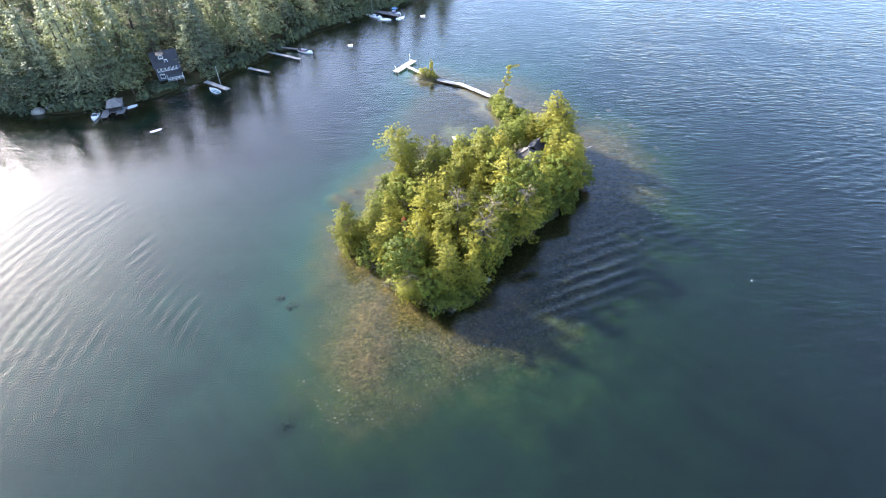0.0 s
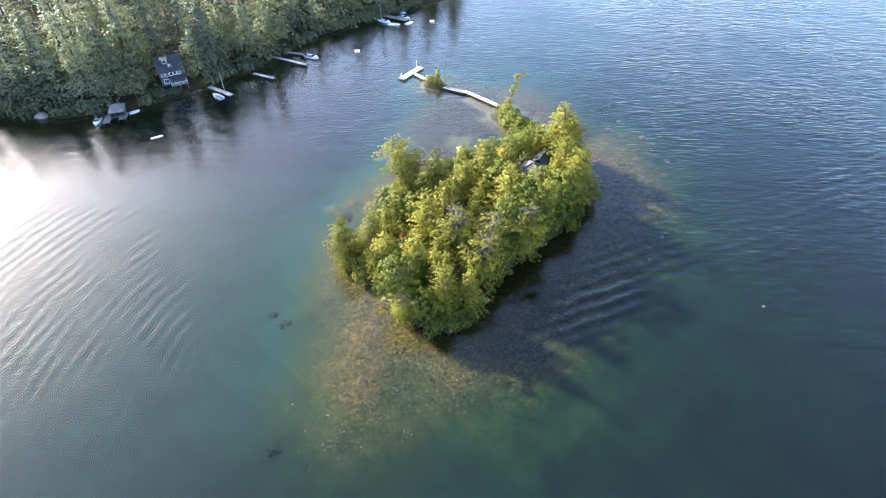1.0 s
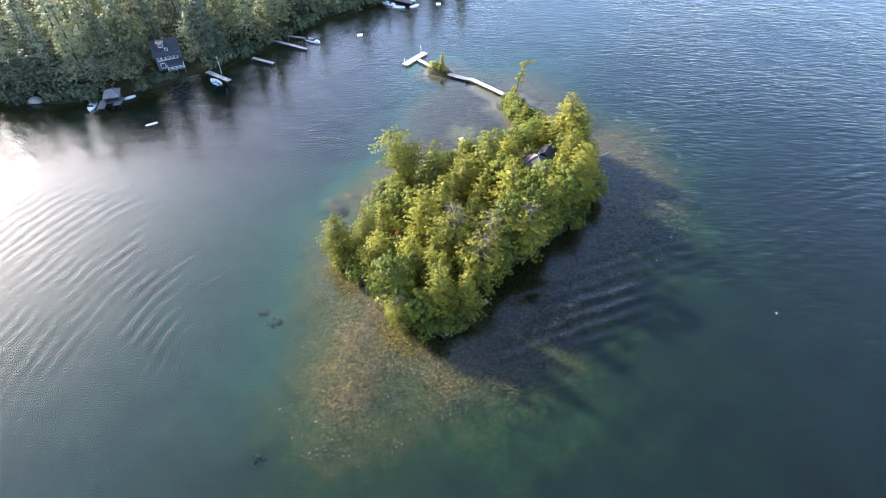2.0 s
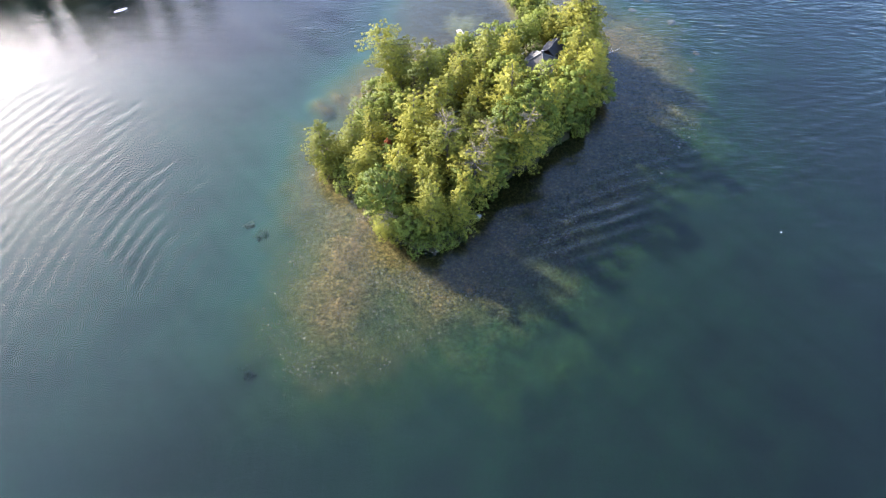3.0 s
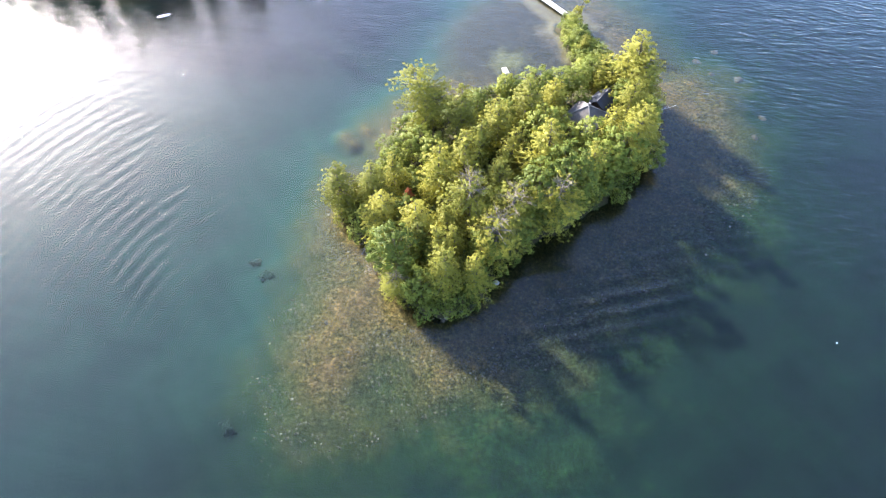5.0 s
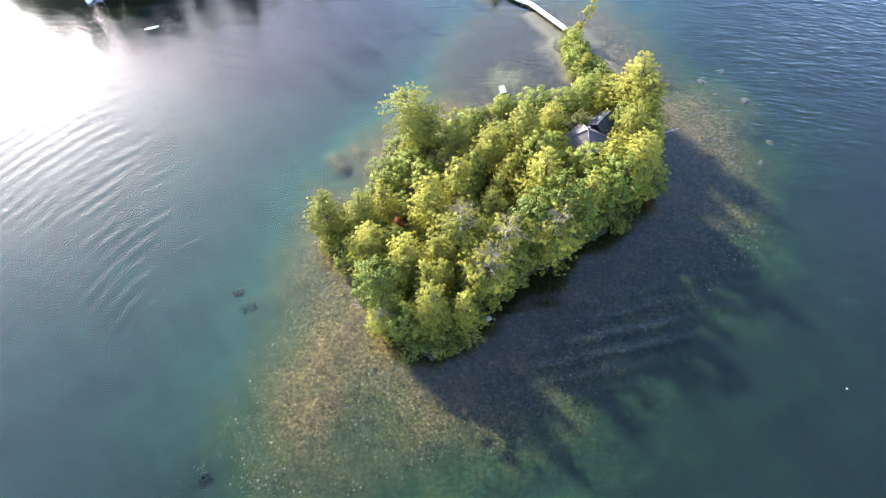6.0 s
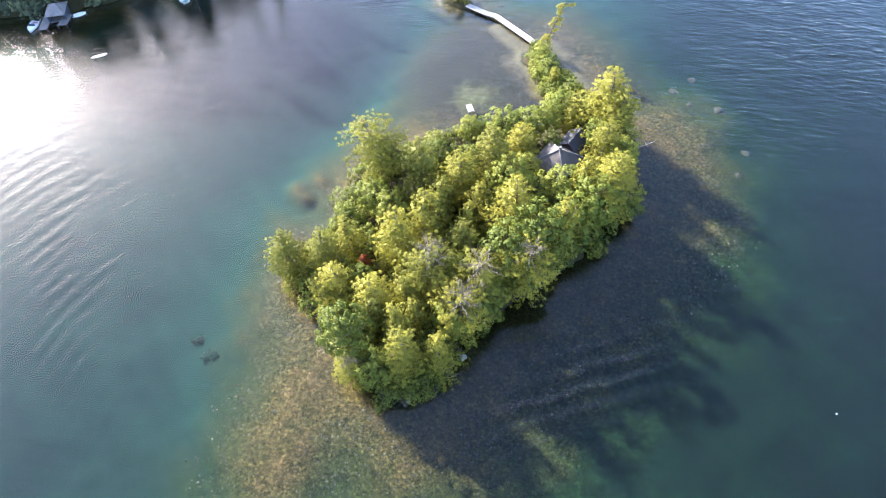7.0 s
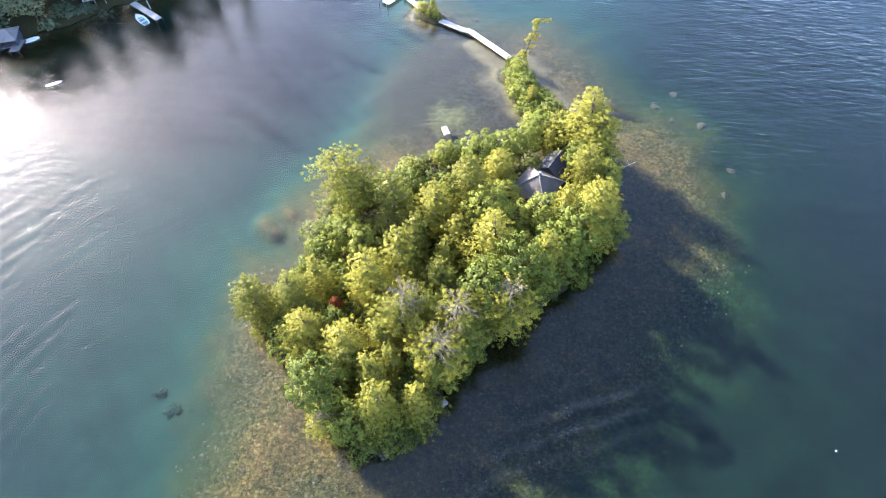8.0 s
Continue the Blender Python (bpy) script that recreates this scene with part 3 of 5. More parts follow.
def conifer(name, label, seed, h, radius, low, shape, material, detail=1.0, leaf=0.31, upturn=0.25, bare_top=0.0, dead_label="bare grey twigs", lean=(0, 0), group="island trees", thin=0.115, layer=1.0, flat=0.48, puff=0.35, limbs=6):
    """Pine or hemlock: whorls of limbs, each a fan of rounded needle tufts on its outer part, with gaps between the limbs."""
    rng = np.random.default_rng(seed)
    t = thing(name, label, "tree", group)
    bm = bmesh.new()
    at = trunk_line(bm, rng, h, 0.014 * h + 0.03, lean)
    base, way, size, dead = [], [], [], bmesh.new()
    z = low
    skew = rng.uniform(-0.22, 0.22, 2)
    while z < h - 0.25:
        u = (z - low) / (h - low)
        reach = radius * (shape(u) + 0.02) * rng.uniform(0.82, 1.15)
        count = max(3, int(round(limbs * (1 - 0.35 * u))) + int(rng.integers(-1, 2)))
        start = rng.uniform(0, 6.28)
        for i in range(count):
            ang = start + i * 6.283 / count + rng.normal(0, 0.22)
            out = np.array([math.cos(ang), math.sin(ang), 0.0])
            ln = reach * rng.uniform(0.62, 1.18) * (1 + float(out[:2] @ skew)) + 0.12
            root = np.array(at(min((z + rng.uniform(-0.25, 0.25)) / h, 1)))
            rise = upturn * (0.25 + 1.5 * u) * ln * rng.uniform(0.6, 1.3) - 0.035 * ln * ln * (1 - u)
            tip_ = root + out * ln + np.array([0, 0, rise])
            if ln > 0.6:
                tube(bm, root, root + (tip_ - root) * 0.9, 0.012 * ln + 0.014, 0.008, 3)
            if bare_top and u > 1 - bare_top and rng.uniform() < 0.8:
                tip_ = root + (tip_ - root) * 0.62
                tube(dead, root, tip_ + np.array([0, 0, 0.25]), 0.022, 0.010, 3)
                for q in range(13):
                    a = root + (tip_ - root) * rng.uniform(0.25, 1.0)
                    tube(dead, a, a + rng.normal(0, 0.26, 3) + out * 0.35 + np.array([0, 0, 0.22]), 0.012, 0.006, 3)
                continue
            steps = max(1, int(round(ln / (puff * 1.35))))
            cross = np.array([-out[1], out[0], 0.0])
            for k in range(steps):
                w = 1 - k / steps * 0.85
                if w * ln < 0.2 * radius * (1 - u) and k:
                    continue
                wide = 0.34 * ln * (w if k else 0.35) * (1.15 - 0.5 * w)
                for side in ((0,) if k == 0 or wide < puff * 0.7 else (-1, 1) if k % 2 else (-1, 0, 1)):
                    p = root + (tip_ - root) * w + cross * (side * wide + rng.normal(0, 0.08)) + np.array([0, 0, rng.normal(0.05, 0.07) - 0.10 * abs(side) * wide])
                    base.append(p)
                    way.append(unit(out + cross * side * 0.7 + np.array([0, 0, 0.15 + 0.6 * u])))
                    size.append(puff * rng.uniform(0.72, 1.2) * (1.12 - 0.35 * u) * (0.62 if k == 0 else 1.0))
        z += layer * rng.uniform(0.75, 1.2) * (1 - 0.45 * u)
    top = np.array(at(1.0))
    if not bare_top:
        for k in range(4):
            base.append(top - np.array([0, 0, 0.30 * k]) + rng.normal(0, 0.05 + 0.05 * k, 3))
            way.append(np.array([rng.normal(0, 0.3), rng.normal(0, 0.3), 1.0]))
            size.append(puff * (0.5 + 0.14 * k))
    core_b, core_w = [], []
    for k in range(int(h * 5)):
        u = rng.uniform(0.02, 0.86)
        q = radius * (shape(u) + 0.02) * rng.uniform(0.05, 0.42)
        ang = rng.uniform(0, 6.283)
        core_b.append(np.array(at((low + u * (h - low)) / h)) + q * np.array([math.cos(ang), math.sin(ang), 0]))
        core_w.append(np.array([math.cos(ang), math.sin(ang), 0.3]))
    mid, wide_ = np.array(at(0.5 * (low + h) / h)), np.array([radius, radius, 0.5 * (h - low)])
    part("trunk", bm, M_BARK, t)
    n = max(6, int(round(20 * detail)))
    crown_part("crown", [puffs(rng, np.array(base), np.array(way), n, np.array(size), leaf, leaf * thin, flat, 0.65, 0.28, middle=mid, spread=wide_),
                         puffs(rng, np.array(core_b), np.array(core_w), 4, 0.45, 0.55, 0.17, 1.0, 0.2, middle=mid, spread=wide_)], material, t)
    if bare_top:
        part("dead_top", dead, M_DEAD, t, dead_label)
    else:
        dead.free()
    return t


def broadleaf(name, label, seed, h, radius, low, material, lumps=64, leaves=58, leaf=0.245, group="island trees", puff=0.62):
    """A rounded, lumpy leafy tree: limbs that end in clumps of leaves."""
    rng = np.random.default_rng(seed)
    t = thing(name, label, "tree", group)
    bm = bmesh.new()
    at = trunk_line(bm, rng, h * 0.8, 0.014 * h + 0.04)
    base, way, size = [], [], []
    cz, rz = (h + low) / 2, (h - low) / 2
    for k in range(lumps):
        a, up = k * 2.39996 + rng.normal(0, 0.25), 1 - 1.55 * (k + 0.5) / lumps
        d = np.array([math.cos(a) * math.sqrt(1 - up * up), math.sin(a) * math.sqrt(1 - up * up), up])
        q = rng.uniform(0.68, 1.08)
        c = np.array([d[0] * radius * q, d[1] * radius * q, cz + d[2] * rz * q])
        if k % 3 == 0:
            root = np.array(at(float(np.clip(c[2] / (h * 0.8) * 0.6, 0.15, 0.95))))
            tube(bm, root, c, 0.05, 0.012, 3)
        base.append(c)
        way.append(unit(d + np.array([0, 0, 0.2])))
        size.append(puff * rng.uniform(0.7, 1.25) * radius / 2.7)
    inner = unit(rng.normal(0, 1, (60, 3)))
    core = np.array([0, 0, cz]) + inner * np.array([radius, radius, rz]) * rng.uniform(0.15, 0.6, (60, 1))
    part("trunk", bm, M_BARK, t)
    crown_part("crown", [puffs(rng, np.array(base), np.array(way), leaves, np.array(size), leaf, leaf * 0.38, 0.8, 0.0, 0.45, middle=(0, 0, cz), spread=(radius, radius, rz)),
                         puffs(rng, core, inner, 4, 0.5, 0.6, 0.2, 1.0, 0.0, middle=(0, 0, cz), spread=(radius, radius, rz))], material, t)
    return t


def shrub(name, label, seed, h, radius, material, stems=10, leaves=48, leaf=0.25, group="island shrubs"):
    rng = np.random.default_rng(seed)
    t = thing(name, label, "shrub", group)
    bm = bmesh.new()
    base, way = [], []
    for k in range(stems):
        ang, q = k * 2.4 + rng.normal(0, 0.3), math.sqrt((k + 0.3) / stems)
        c = np.array([math.cos(ang) * radius * q * 0.8, math.sin(ang) * radius * q * 0.8, h * (1 - 0.5 * q * q) * rng.uniform(0.62, 0.95)])
        tube(bm, (c[0] * 0.15, c[1] * 0.15, 0), c, 0.03, 0.01, 3)
        base += [c, c * np.array([1.12, 1.12, 0.5])]
        way += [unit(c * np.array([1, 1, 0.6])), unit(c * np.array([1, 1, 0.1]))]
    part("woody_base", bm, M_BARK, t)
    size = radius * rng.uniform(0.26, 0.42, len(base))
    crown_part("leaves", [puffs(rng, np.array(base), np.array(way), leaves // 2 + 6, size, leaf, leaf * 0.36, 0.85, 0.0, 0.45, middle=(0, 0, h * 0.3), spread=(radius, radius, h * 0.6))], material, t)
    return t


def plant(proto, spots):
    """Set copies of a tree at (x, y, scale across, scale up, turn); the first spot takes the tree itself."""
    made = []
    for i, (x, y, sx, sz, turn) in enumerate(spots):
        z = max(float(height(x, y)), -0.6) - 0.05
        m = Matrix.Translation((x, y, z)) @ pose(0, 0, 0, 0, 0, turn) @ Matrix.Diagonal((sx, sx, sz, 1))
        if i:
            made.append((copy_thing(proto, Matrix.Identity(4)), m))
        else:
            made.append((proto, m))
    for ob, m in made:
        ob.matrix_basis = m
    return [ob for ob, m in made]


def pine_shape(u):
    return min(1.0, 0.74 + 1.5 * u) * (1 - u ** 1.35) ** 0.85 * (0.9 + 0.1 * math.sin(u * 23)) * 1.06


def airy_shape(u):
    return 0.35 + 0.75 * math.exp(-((u - 0.62) / 0.26) ** 2) + 0.14 * math.sin(u * 21.0) - 0.25 * u ** 6


def egg_shape(u):
    return (0.7 + 0.3 * math.sin(min(u * 4.5, 1.57))) * (1 - u ** 1.5) ** 0.8 * (0.88 + 0.12 * math.sin(u * 19 + 1))


def spire_shape(u):
    return (1 - u) ** 1.05 * (0.84 + 0.16 * math.sin(u * 38.0)) * 1.15


def cone_shape(u):
    return (1 - u) ** 0.72 * (0.85 + 0.15 * math.sin(u * 9))


def round_shape(u):
    return math.sqrt(max(0.0, 1 - (1.25 * u - 0.35) ** 2)) if u < 1.07 else 0.1


PINE = "full yellow-green white pine growing on the island"
HEMLOCK = "dense conical hemlock growing on the island"
OAK = "rounded leafy tree growing at the island's edge"
pine_a = conifer("pine_tree", PINE, 11, 12.0, 3.1, 1.6, pine_shape, M_PINE)
pine_b = conifer("pine_tree", PINE, 12, 12.0, 3.3, 1.8, egg_shape, M_PINE, upturn=0.35)
pine_c = conifer("pine_tree", "broad airy white pine with layered limbs", 13, 12.0, 3.4, 3.4, airy_shape, M_PINE, upturn=0.10, layer=1.15, flat=0.42, limbs=6, puff=0.42, lean=(-0.08, 0.02))
dead_pine = conifer("pine_tree", "pine with a bare grey dying top", 14, 10.0, 2.6, 1.5, round_shape, M_PINE, bare_top=0.34)
hem_a = conifer("hemlock_tree", HEMLOCK, 15, 11.0, 2.9, 0.8, cone_shape, M_PINE, upturn=0.05, layer=1.15)
leafy_a = broadleaf("leafy_tree", OAK, 21, 10.0, 2.9, 1.0, M_LEAF)
leafy_b = broadleaf("leafy_tree", OAK, 22, 8.0, 2.7, 0.6, M_LEAF, lumps=60)
bush_a = shrub("shrub", "green leafy shrub on the island shore", 31, 2.6, 1.7, M_LEAF)
bush_b = shrub("shrub", "shrub under the island trees, shade painted into its leaves", 32, 3.2, 1.6, M_LEAF_SHADED)
bush_c = shrub("shrub", "yellow-green shrub at the island's edge", 33, 3.2, 1.6, M_PINE)

# (x, y, top height, radius, kind)
TALL = [
    (pine_a, 12.0, 3.1, [(14.2, 78.4, 13.4, 3.2), (25.9, 100.3, 12.3, 3.6), (27.7, 98.4, 10.4, 3.3), (-7.4, 70.5, 9.7, 2.6), (2.2, 82.8, 13.5, 2.9), (1.2, 72.7, 12.8, 3.0), (-0.3, 65.0, 10.4, 2.7), (14.5, 91.6, 9.0, 2.5), (26.1, 93.3, 9.3, 2.8), (-5.1, 66.3, 9.4, 2.6), (7.0, 84.0, 11.0, 2.8)]),
    (pine_b, 12.0, 3.3, [(-12.0, 69.8, 9.8, 2.8), (3.9, 76.2, 12.5, 3.2), (10.9, 87.6, 11.6, 3.3), (26.4, 84.7, 12.0, 3.7), (4.1, 58.8, 10.5, 2.6), (22.9, 85.4, 10.6, 2.4), (27.6, 87.6, 9.0, 2.8), (8.6, 74.0, 9.5, 2.6)]),
    (pine_c, 12.0, 3.2, [(-4.0, 84.6, 14.4, 3.5), (-2.0, 83.6, 11.5, 2.6)]),
    (dead_pine, 10.0, 2.6, [(5.6, 68.5, 12.0, 2.5), (11.2, 69.0, 10.3, 2.6), (9.5, 64.8, 10.0, 2.4), (16.9, 71.4, 10.4, 2.2), (-1.5, 58.0, 5.5, 1.8)]),
    (hem_a, 11.0, 2.9, [(-5.6, 73.4, 9.0, 2.2), (5.7, 78.6, 11.8, 2.4), (10.2, 80.8, 9.0, 2.4), (9.1, 77.4, 9.3, 2.0), (22.0, 101.5, 6.5, 2.2), (8.0, 60.4, 8.2, 2.0), (2.8, 66.4, 8.4, 2.2), (4.2, 64.2, 7.6, 2.0), (20.5, 78.5, 10.6, 2.4), (2.6, 62.3, 9.8, 2.2), (0.3, 63.0, 8.8, 2.2)]),
    (leafy_a, 10.0, 2.9, [(17.7, 75.0, 12.0, 3.0), (14.2, 72.7, 10.8, 2.9), (-2.3, 60.2, 10.6, 2.7), (22.2, 80.4, 8.2, 2.8), (13.5, 84.0, 10.0, 2.6)]),
    (leafy_b, 8.0, 2.7, [(17.2, 84.4, 6.8, 2.0), (-3.6, 81.0, 6.4, 2.2), (-1.2, 79.0, 6.8, 2.2), (20.6, 84.8, 8.3, 2.3), (15.4, 88.0, 6.5, 1.9), (12.2, 67.9, 7.0, 2.3), (15.7, 71.8, 7.2, 2.4), (8.9, 64.6, 6.8, 2.2), (19.3, 76.9, 7.4, 2.5), (24.4, 82.2, 9.4, 2.9), (21.9, 78.5, 4.8, 2.2), (19.0, 94.6, 5.0, 1.2), (25.4, 96.0, 6.4, 1.9), (18.0, 98.5, 6.2, 2.0), (15.5, 97.0, 6.5, 2.3), (12.0, 95.5, 7.0, 2.5), (20.0, 102.3, 5.2, 2.0), (24.7, 102.6, 4.6, 2.0), (29.4, 85.6, 5.0, 2.0), (1.5, 57.6, 6.0, 2.1), (8.0, 96.0, 4.2, 2.0), (28.6, 93.0, 6.0, 2.2)]),
]
rng = np.random.default_rng(5)
for proto, h0, r0, spots in TALL:
    wide = 1.33 if proto in (pine_a, pine_b, dead_pine, hem_a) else 1.05
    plant(proto, [(x, y, wide * r / r0, (top - max(float(height(x, y)), 0)) / h0, float(rng.uniform(0, 360))) for x, y, top, r in spots])


FILL_SEED = 45


def scatter_inside(count, inner, outer, seed, gap):
    """Spots on the island between two distances off its shore."""
    r, out = np.random.default_rng(seed), []
    for _ in range(6000):
        x, y = r.uniform(-18, 34), r.uniform(52, 122)
        d = float(land_distance(np.array(x), np.array(y)))
        if inner < d < (outer if x < 3 else min(outer, -0.7)) and all((x - a) ** 2 + (y - b) ** 2 > gap * gap for a, b in out) and not (16.2 < x < 25.0 and 86.5 < y < 98.5):
            out.append((x, y))
            if len(out) == count:
                break
    return out


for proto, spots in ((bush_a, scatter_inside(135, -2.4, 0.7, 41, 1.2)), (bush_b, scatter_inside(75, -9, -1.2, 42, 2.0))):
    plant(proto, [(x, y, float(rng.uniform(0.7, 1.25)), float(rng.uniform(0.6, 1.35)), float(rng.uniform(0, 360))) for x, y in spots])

for k, (x, y) in enumerate(scatter_inside(26, -7.5, -1.0, FILL_SEED, 3.2)):
    kind, h0, r0 = ((pine_a, 12.0, 3.1), (hem_a, 11.0, 2.9), (leafy_b, 8.0, 2.7), (pine_c, 12.0, 3.2))[k % 4]
    plant(copy_thing(kind, Matrix.Identity(4)), [(x, y, float(rng.uniform(1.4, 2.1)) / r0, float(rng.uniform(3.6, 6.6)) / h0, float(rng.uniform(0, 360)))])

for k in range(17):
    u = k / 16
    x, y, q = 5.9 + 16.2 * u, 62.3 + 15.9 * u, 0.75 + 0.3 * math.sin(k * 2.3)
    plant(copy_thing(bush_a, Matrix.Identity(4)), [(x + 0.4 * math.sin(k * 1.7), y + 0.4 * math.cos(k * 2.9), q, q * 1.15, 77 * k)])
for x, y, q in ((25.4, 80.4, 1.0), (27.2, 82.9, 0.9), (28.4, 86.7, 1.0), (29.4, 90.7, 0.9), (29.9, 94.5, 1.0), (25.6, 78.6, 0.8), (4.6, 57.2, 0.8), (6.2, 57.9, 0.8), (7.7, 59.4, 0.8), (3.0, 56.6, 0.7), (9.2, 61.0, 0.75), (6.9, 56.5, 0.62), (5.3, 56.0, 0.62), (8.3, 57.9, 0.6), (22.0, 76.8, 0.7), (20.6, 75.5, 0.66), (19.2, 74.0, 0.62), (13.6, 67.1, 0.62), (12.2, 65.5, 0.62), (10.8, 63.6, 0.62)):
    plant(copy_thing(bush_a, Matrix.Identity(4)), [(x, y, q, q * 1.1, 50 * x)])
plant(bush_c, [(x, y, q, q, 50 * x) for x, y, q in ((-11.2, 69.2, 1.0), (-12.9, 70.6, 1.0), (-12.2, 68.2, 0.9), (-10.6, 71.6, 1.0))])
# the neck towards the boardwalk, and the islet
for x, y, s in ((17.5, 113.5, 1.0), (18.6, 111.0, 1.2), (16.6, 116.5, 1.1), (20.3, 109.0, 1.3), (22.0, 106.5, 1.2), (15.7, 119.2, 0.9), (16.8, 118.6, 1.1), (17.6, 108.4, 0.8), (16.6, 111.2, 0.8), (15.8, 113.6, 0.8), (15.2, 116.2, 0.8), (18.8, 106.2, 0.8), (19.4, 107.8, 1.0), (18.2, 109.6, 0.9), (17.4, 111.6, 0.9), (16.4, 114.6, 0.9), (20.4, 106.0, 1.0), (21.4, 104.4, 1.0), (-0.6, 132.0, 0.9), (0.8, 131.5, 0.8), (-1.4, 132.4, 0.8), (1.8, 130.6, 0.6)):
    plant(copy_thing(bush_a if y < 125 else bush_c, Matrix.Identity(4)), [(x, y, s, s * (0.85 if y < 125 else 0.75), 90 * x)])


def bent_pine(x, y):
    """A thin leaning pine, tufts along it and a flat sprig on top."""
    r = np.random.default_rng(51)
    t = thing("pine_tree", "thin leaning pine with a flat sideways top by the boardwalk", "tree", "island trees", Matrix.Translation((x, y, float(height(x, y)) - 0.1)))
    bm = bmesh.new()
    line = [Vector((0, 0, 0)), Vector((0.35, 0.1, 2.4)), Vector((0.95, 0.4, 4.8)), Vector((1.7, 0.9, 6.9)), Vector((2.1, 1.1, 8.4))]
    for i in range(4):
        tube(bm, line[i], line[i + 1], 0.13 - 0.025 * i, 0.105 - 0.025 * i, 6)
    base, way = [], []
    for k in range(38):
        u = r.uniform(0.22, 0.92) * 4
        p = np.array(line[int(u)].lerp(line[int(u) + 1], u % 1))
        a = r.uniform(0, 6.283)
        out = np.array([math.cos(a), math.sin(a), 0.15]) * r.uniform(0.3, 1.05) * (1.2 - 0.15 * u)
        tube(bm, p, p + out, 0.02, 0.008, 3)
        base.append(p + out * 0.9)
        way.append(unit(out))
    top = np.array(line[4])
    for q in np.linspace(-0.9, 1.5, 9):
        base.append(top + np.array([q, 0.15 * q, 0.12 * r.normal()]))
        way.append(np.array([1.0 if q > 0 else -1.0, 0.0, 0.1]))
    tube(bm, top + np.array([-0.9, -0.1, 0]), top + np.array([1.5, 0.2, 0.05]), 0.03, 0.012, 4)
    part("trunk", bm, M_BARK, t)
    crown_part("crown", [puffs(r, np.array(base), np.array(way), 30, 0.38, 0.25, 0.06, 0.6, middle=(0.6, 0.3, 3.0), spread=(1, 1, 4))], M_PINE, t)


bent_pine(17.0, 119.0)
sapling = conifer("pine_tree", "thin sparse sapling on the rocky islet", 52, 4.2, 0.9, 0.8, cone_shape, M_PINE, detail=0.45)
plant(sapling, [(1.0, 131.6, 1.0, 1.0, 0)])

rusty = conifer("pine_tree", "small dying conifer with rust-red needles", 53, 5.0, 0.95, 1.6, cone_shape, M_RUST, detail=0.7)
plant(rusty, [(-2.8, 70.4, 1.0, 1.0, 0)])

# the mainland's woods
FAR_PINE = "tall pine in the wood along the mainland shore"
fars = [
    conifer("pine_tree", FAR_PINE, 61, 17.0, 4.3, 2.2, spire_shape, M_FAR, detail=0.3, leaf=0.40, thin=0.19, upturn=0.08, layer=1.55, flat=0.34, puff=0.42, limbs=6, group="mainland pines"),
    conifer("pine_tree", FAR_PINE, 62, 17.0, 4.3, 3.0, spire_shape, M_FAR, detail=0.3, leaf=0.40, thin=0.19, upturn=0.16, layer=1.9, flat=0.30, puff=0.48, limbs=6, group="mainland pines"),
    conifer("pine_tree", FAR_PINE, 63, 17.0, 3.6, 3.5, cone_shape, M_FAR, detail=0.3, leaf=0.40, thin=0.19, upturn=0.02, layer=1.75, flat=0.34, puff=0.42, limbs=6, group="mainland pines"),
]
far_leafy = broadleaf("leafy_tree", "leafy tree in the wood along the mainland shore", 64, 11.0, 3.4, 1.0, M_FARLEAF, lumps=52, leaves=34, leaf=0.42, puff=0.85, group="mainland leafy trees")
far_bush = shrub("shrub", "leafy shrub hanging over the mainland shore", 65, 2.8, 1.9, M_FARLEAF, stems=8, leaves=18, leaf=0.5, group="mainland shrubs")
r = np.random.default_rng(7)
spots = []
for _ in range(20000):
    x, y = r.uniform(-165, 8), r.uniform(112, 270)
    far = (y - np.interp(x, SHORE_X, SHORE_Y)) * 0.8
    if not 2.0 < far < 58 or y > 235:
        continue
    if -68.0 < x < -59.5 and 120 < y < 133 or -76 < x < -67 and y < 121.5:
        continue
    if any((x - a) ** 2 + (y - b) ** 2 < (4.4 if far < 8 else 6.4) ** 2 for a, b, c in spots):
        continue
    spots.append((x, y, far))
    if len(spots) >= 128:
        break
spots += [(-70.8, 126.5, 99), (-74.0, 124.5, 99), (-77.5, 126.0, 99), (-72.5, 131.0, 99), (-80.5, 123.5, 99), (-84.0, 125.5, 99), (-88.0, 124.0, 99), (-56.5, 139.0, 99), (-52.0, 143.0, 99), (-48.5, 147.5, 99), (-59.0, 140.5, 99), (-69.0, 136.5, 99), (-98.0, 124.0, 99), (-103.5, 123.0, 99), (-109.0, 122.5, 99), (-115.0, 122.0, 99), (-121.0, 122.5, 99), (-94.5, 129.0, 99), (-106.0, 130.0, 99), (-83.0, 131.5, 99), (-64.0, 142.0, 99), (-45.0, 153.5, 99), (-56.0, 147.0, 99), (-93.0, 120.5, 5), (-89.5, 122.5, 5), (-96.5, 120.0, 5), (-85.5, 122.0, 5), (-82.0, 122.5, 5), (-91.5, 126.0, 8), (-57.4, 134.6, 5), (-60.4, 137.2, 8), (-56.0, 136.6, 8), (-34.0, 175.0, 8)]
rows = {k: [] for k in range(4)}
for i, (x, y, far) in enumerate(spots):
    k = 3 if i % 8 == 0 else i % 3
    up = float(r.uniform(0.55, 0.8) if far < 4 else r.uniform(0.7, 1.1) if far < 9 else 0.80 + 0.95 * r.uniform())
    up = float(r.uniform(1.05, 1.4)) if far > 90 else up * (0.75 if x > -45 else 1.0)
    rows[k].append((x, y, float(r.uniform(0.7, 1.0) if far < 4 else 0.78 + 0.75 * r.uniform() ** 1.5), up, float(r.uniform(0, 360))))
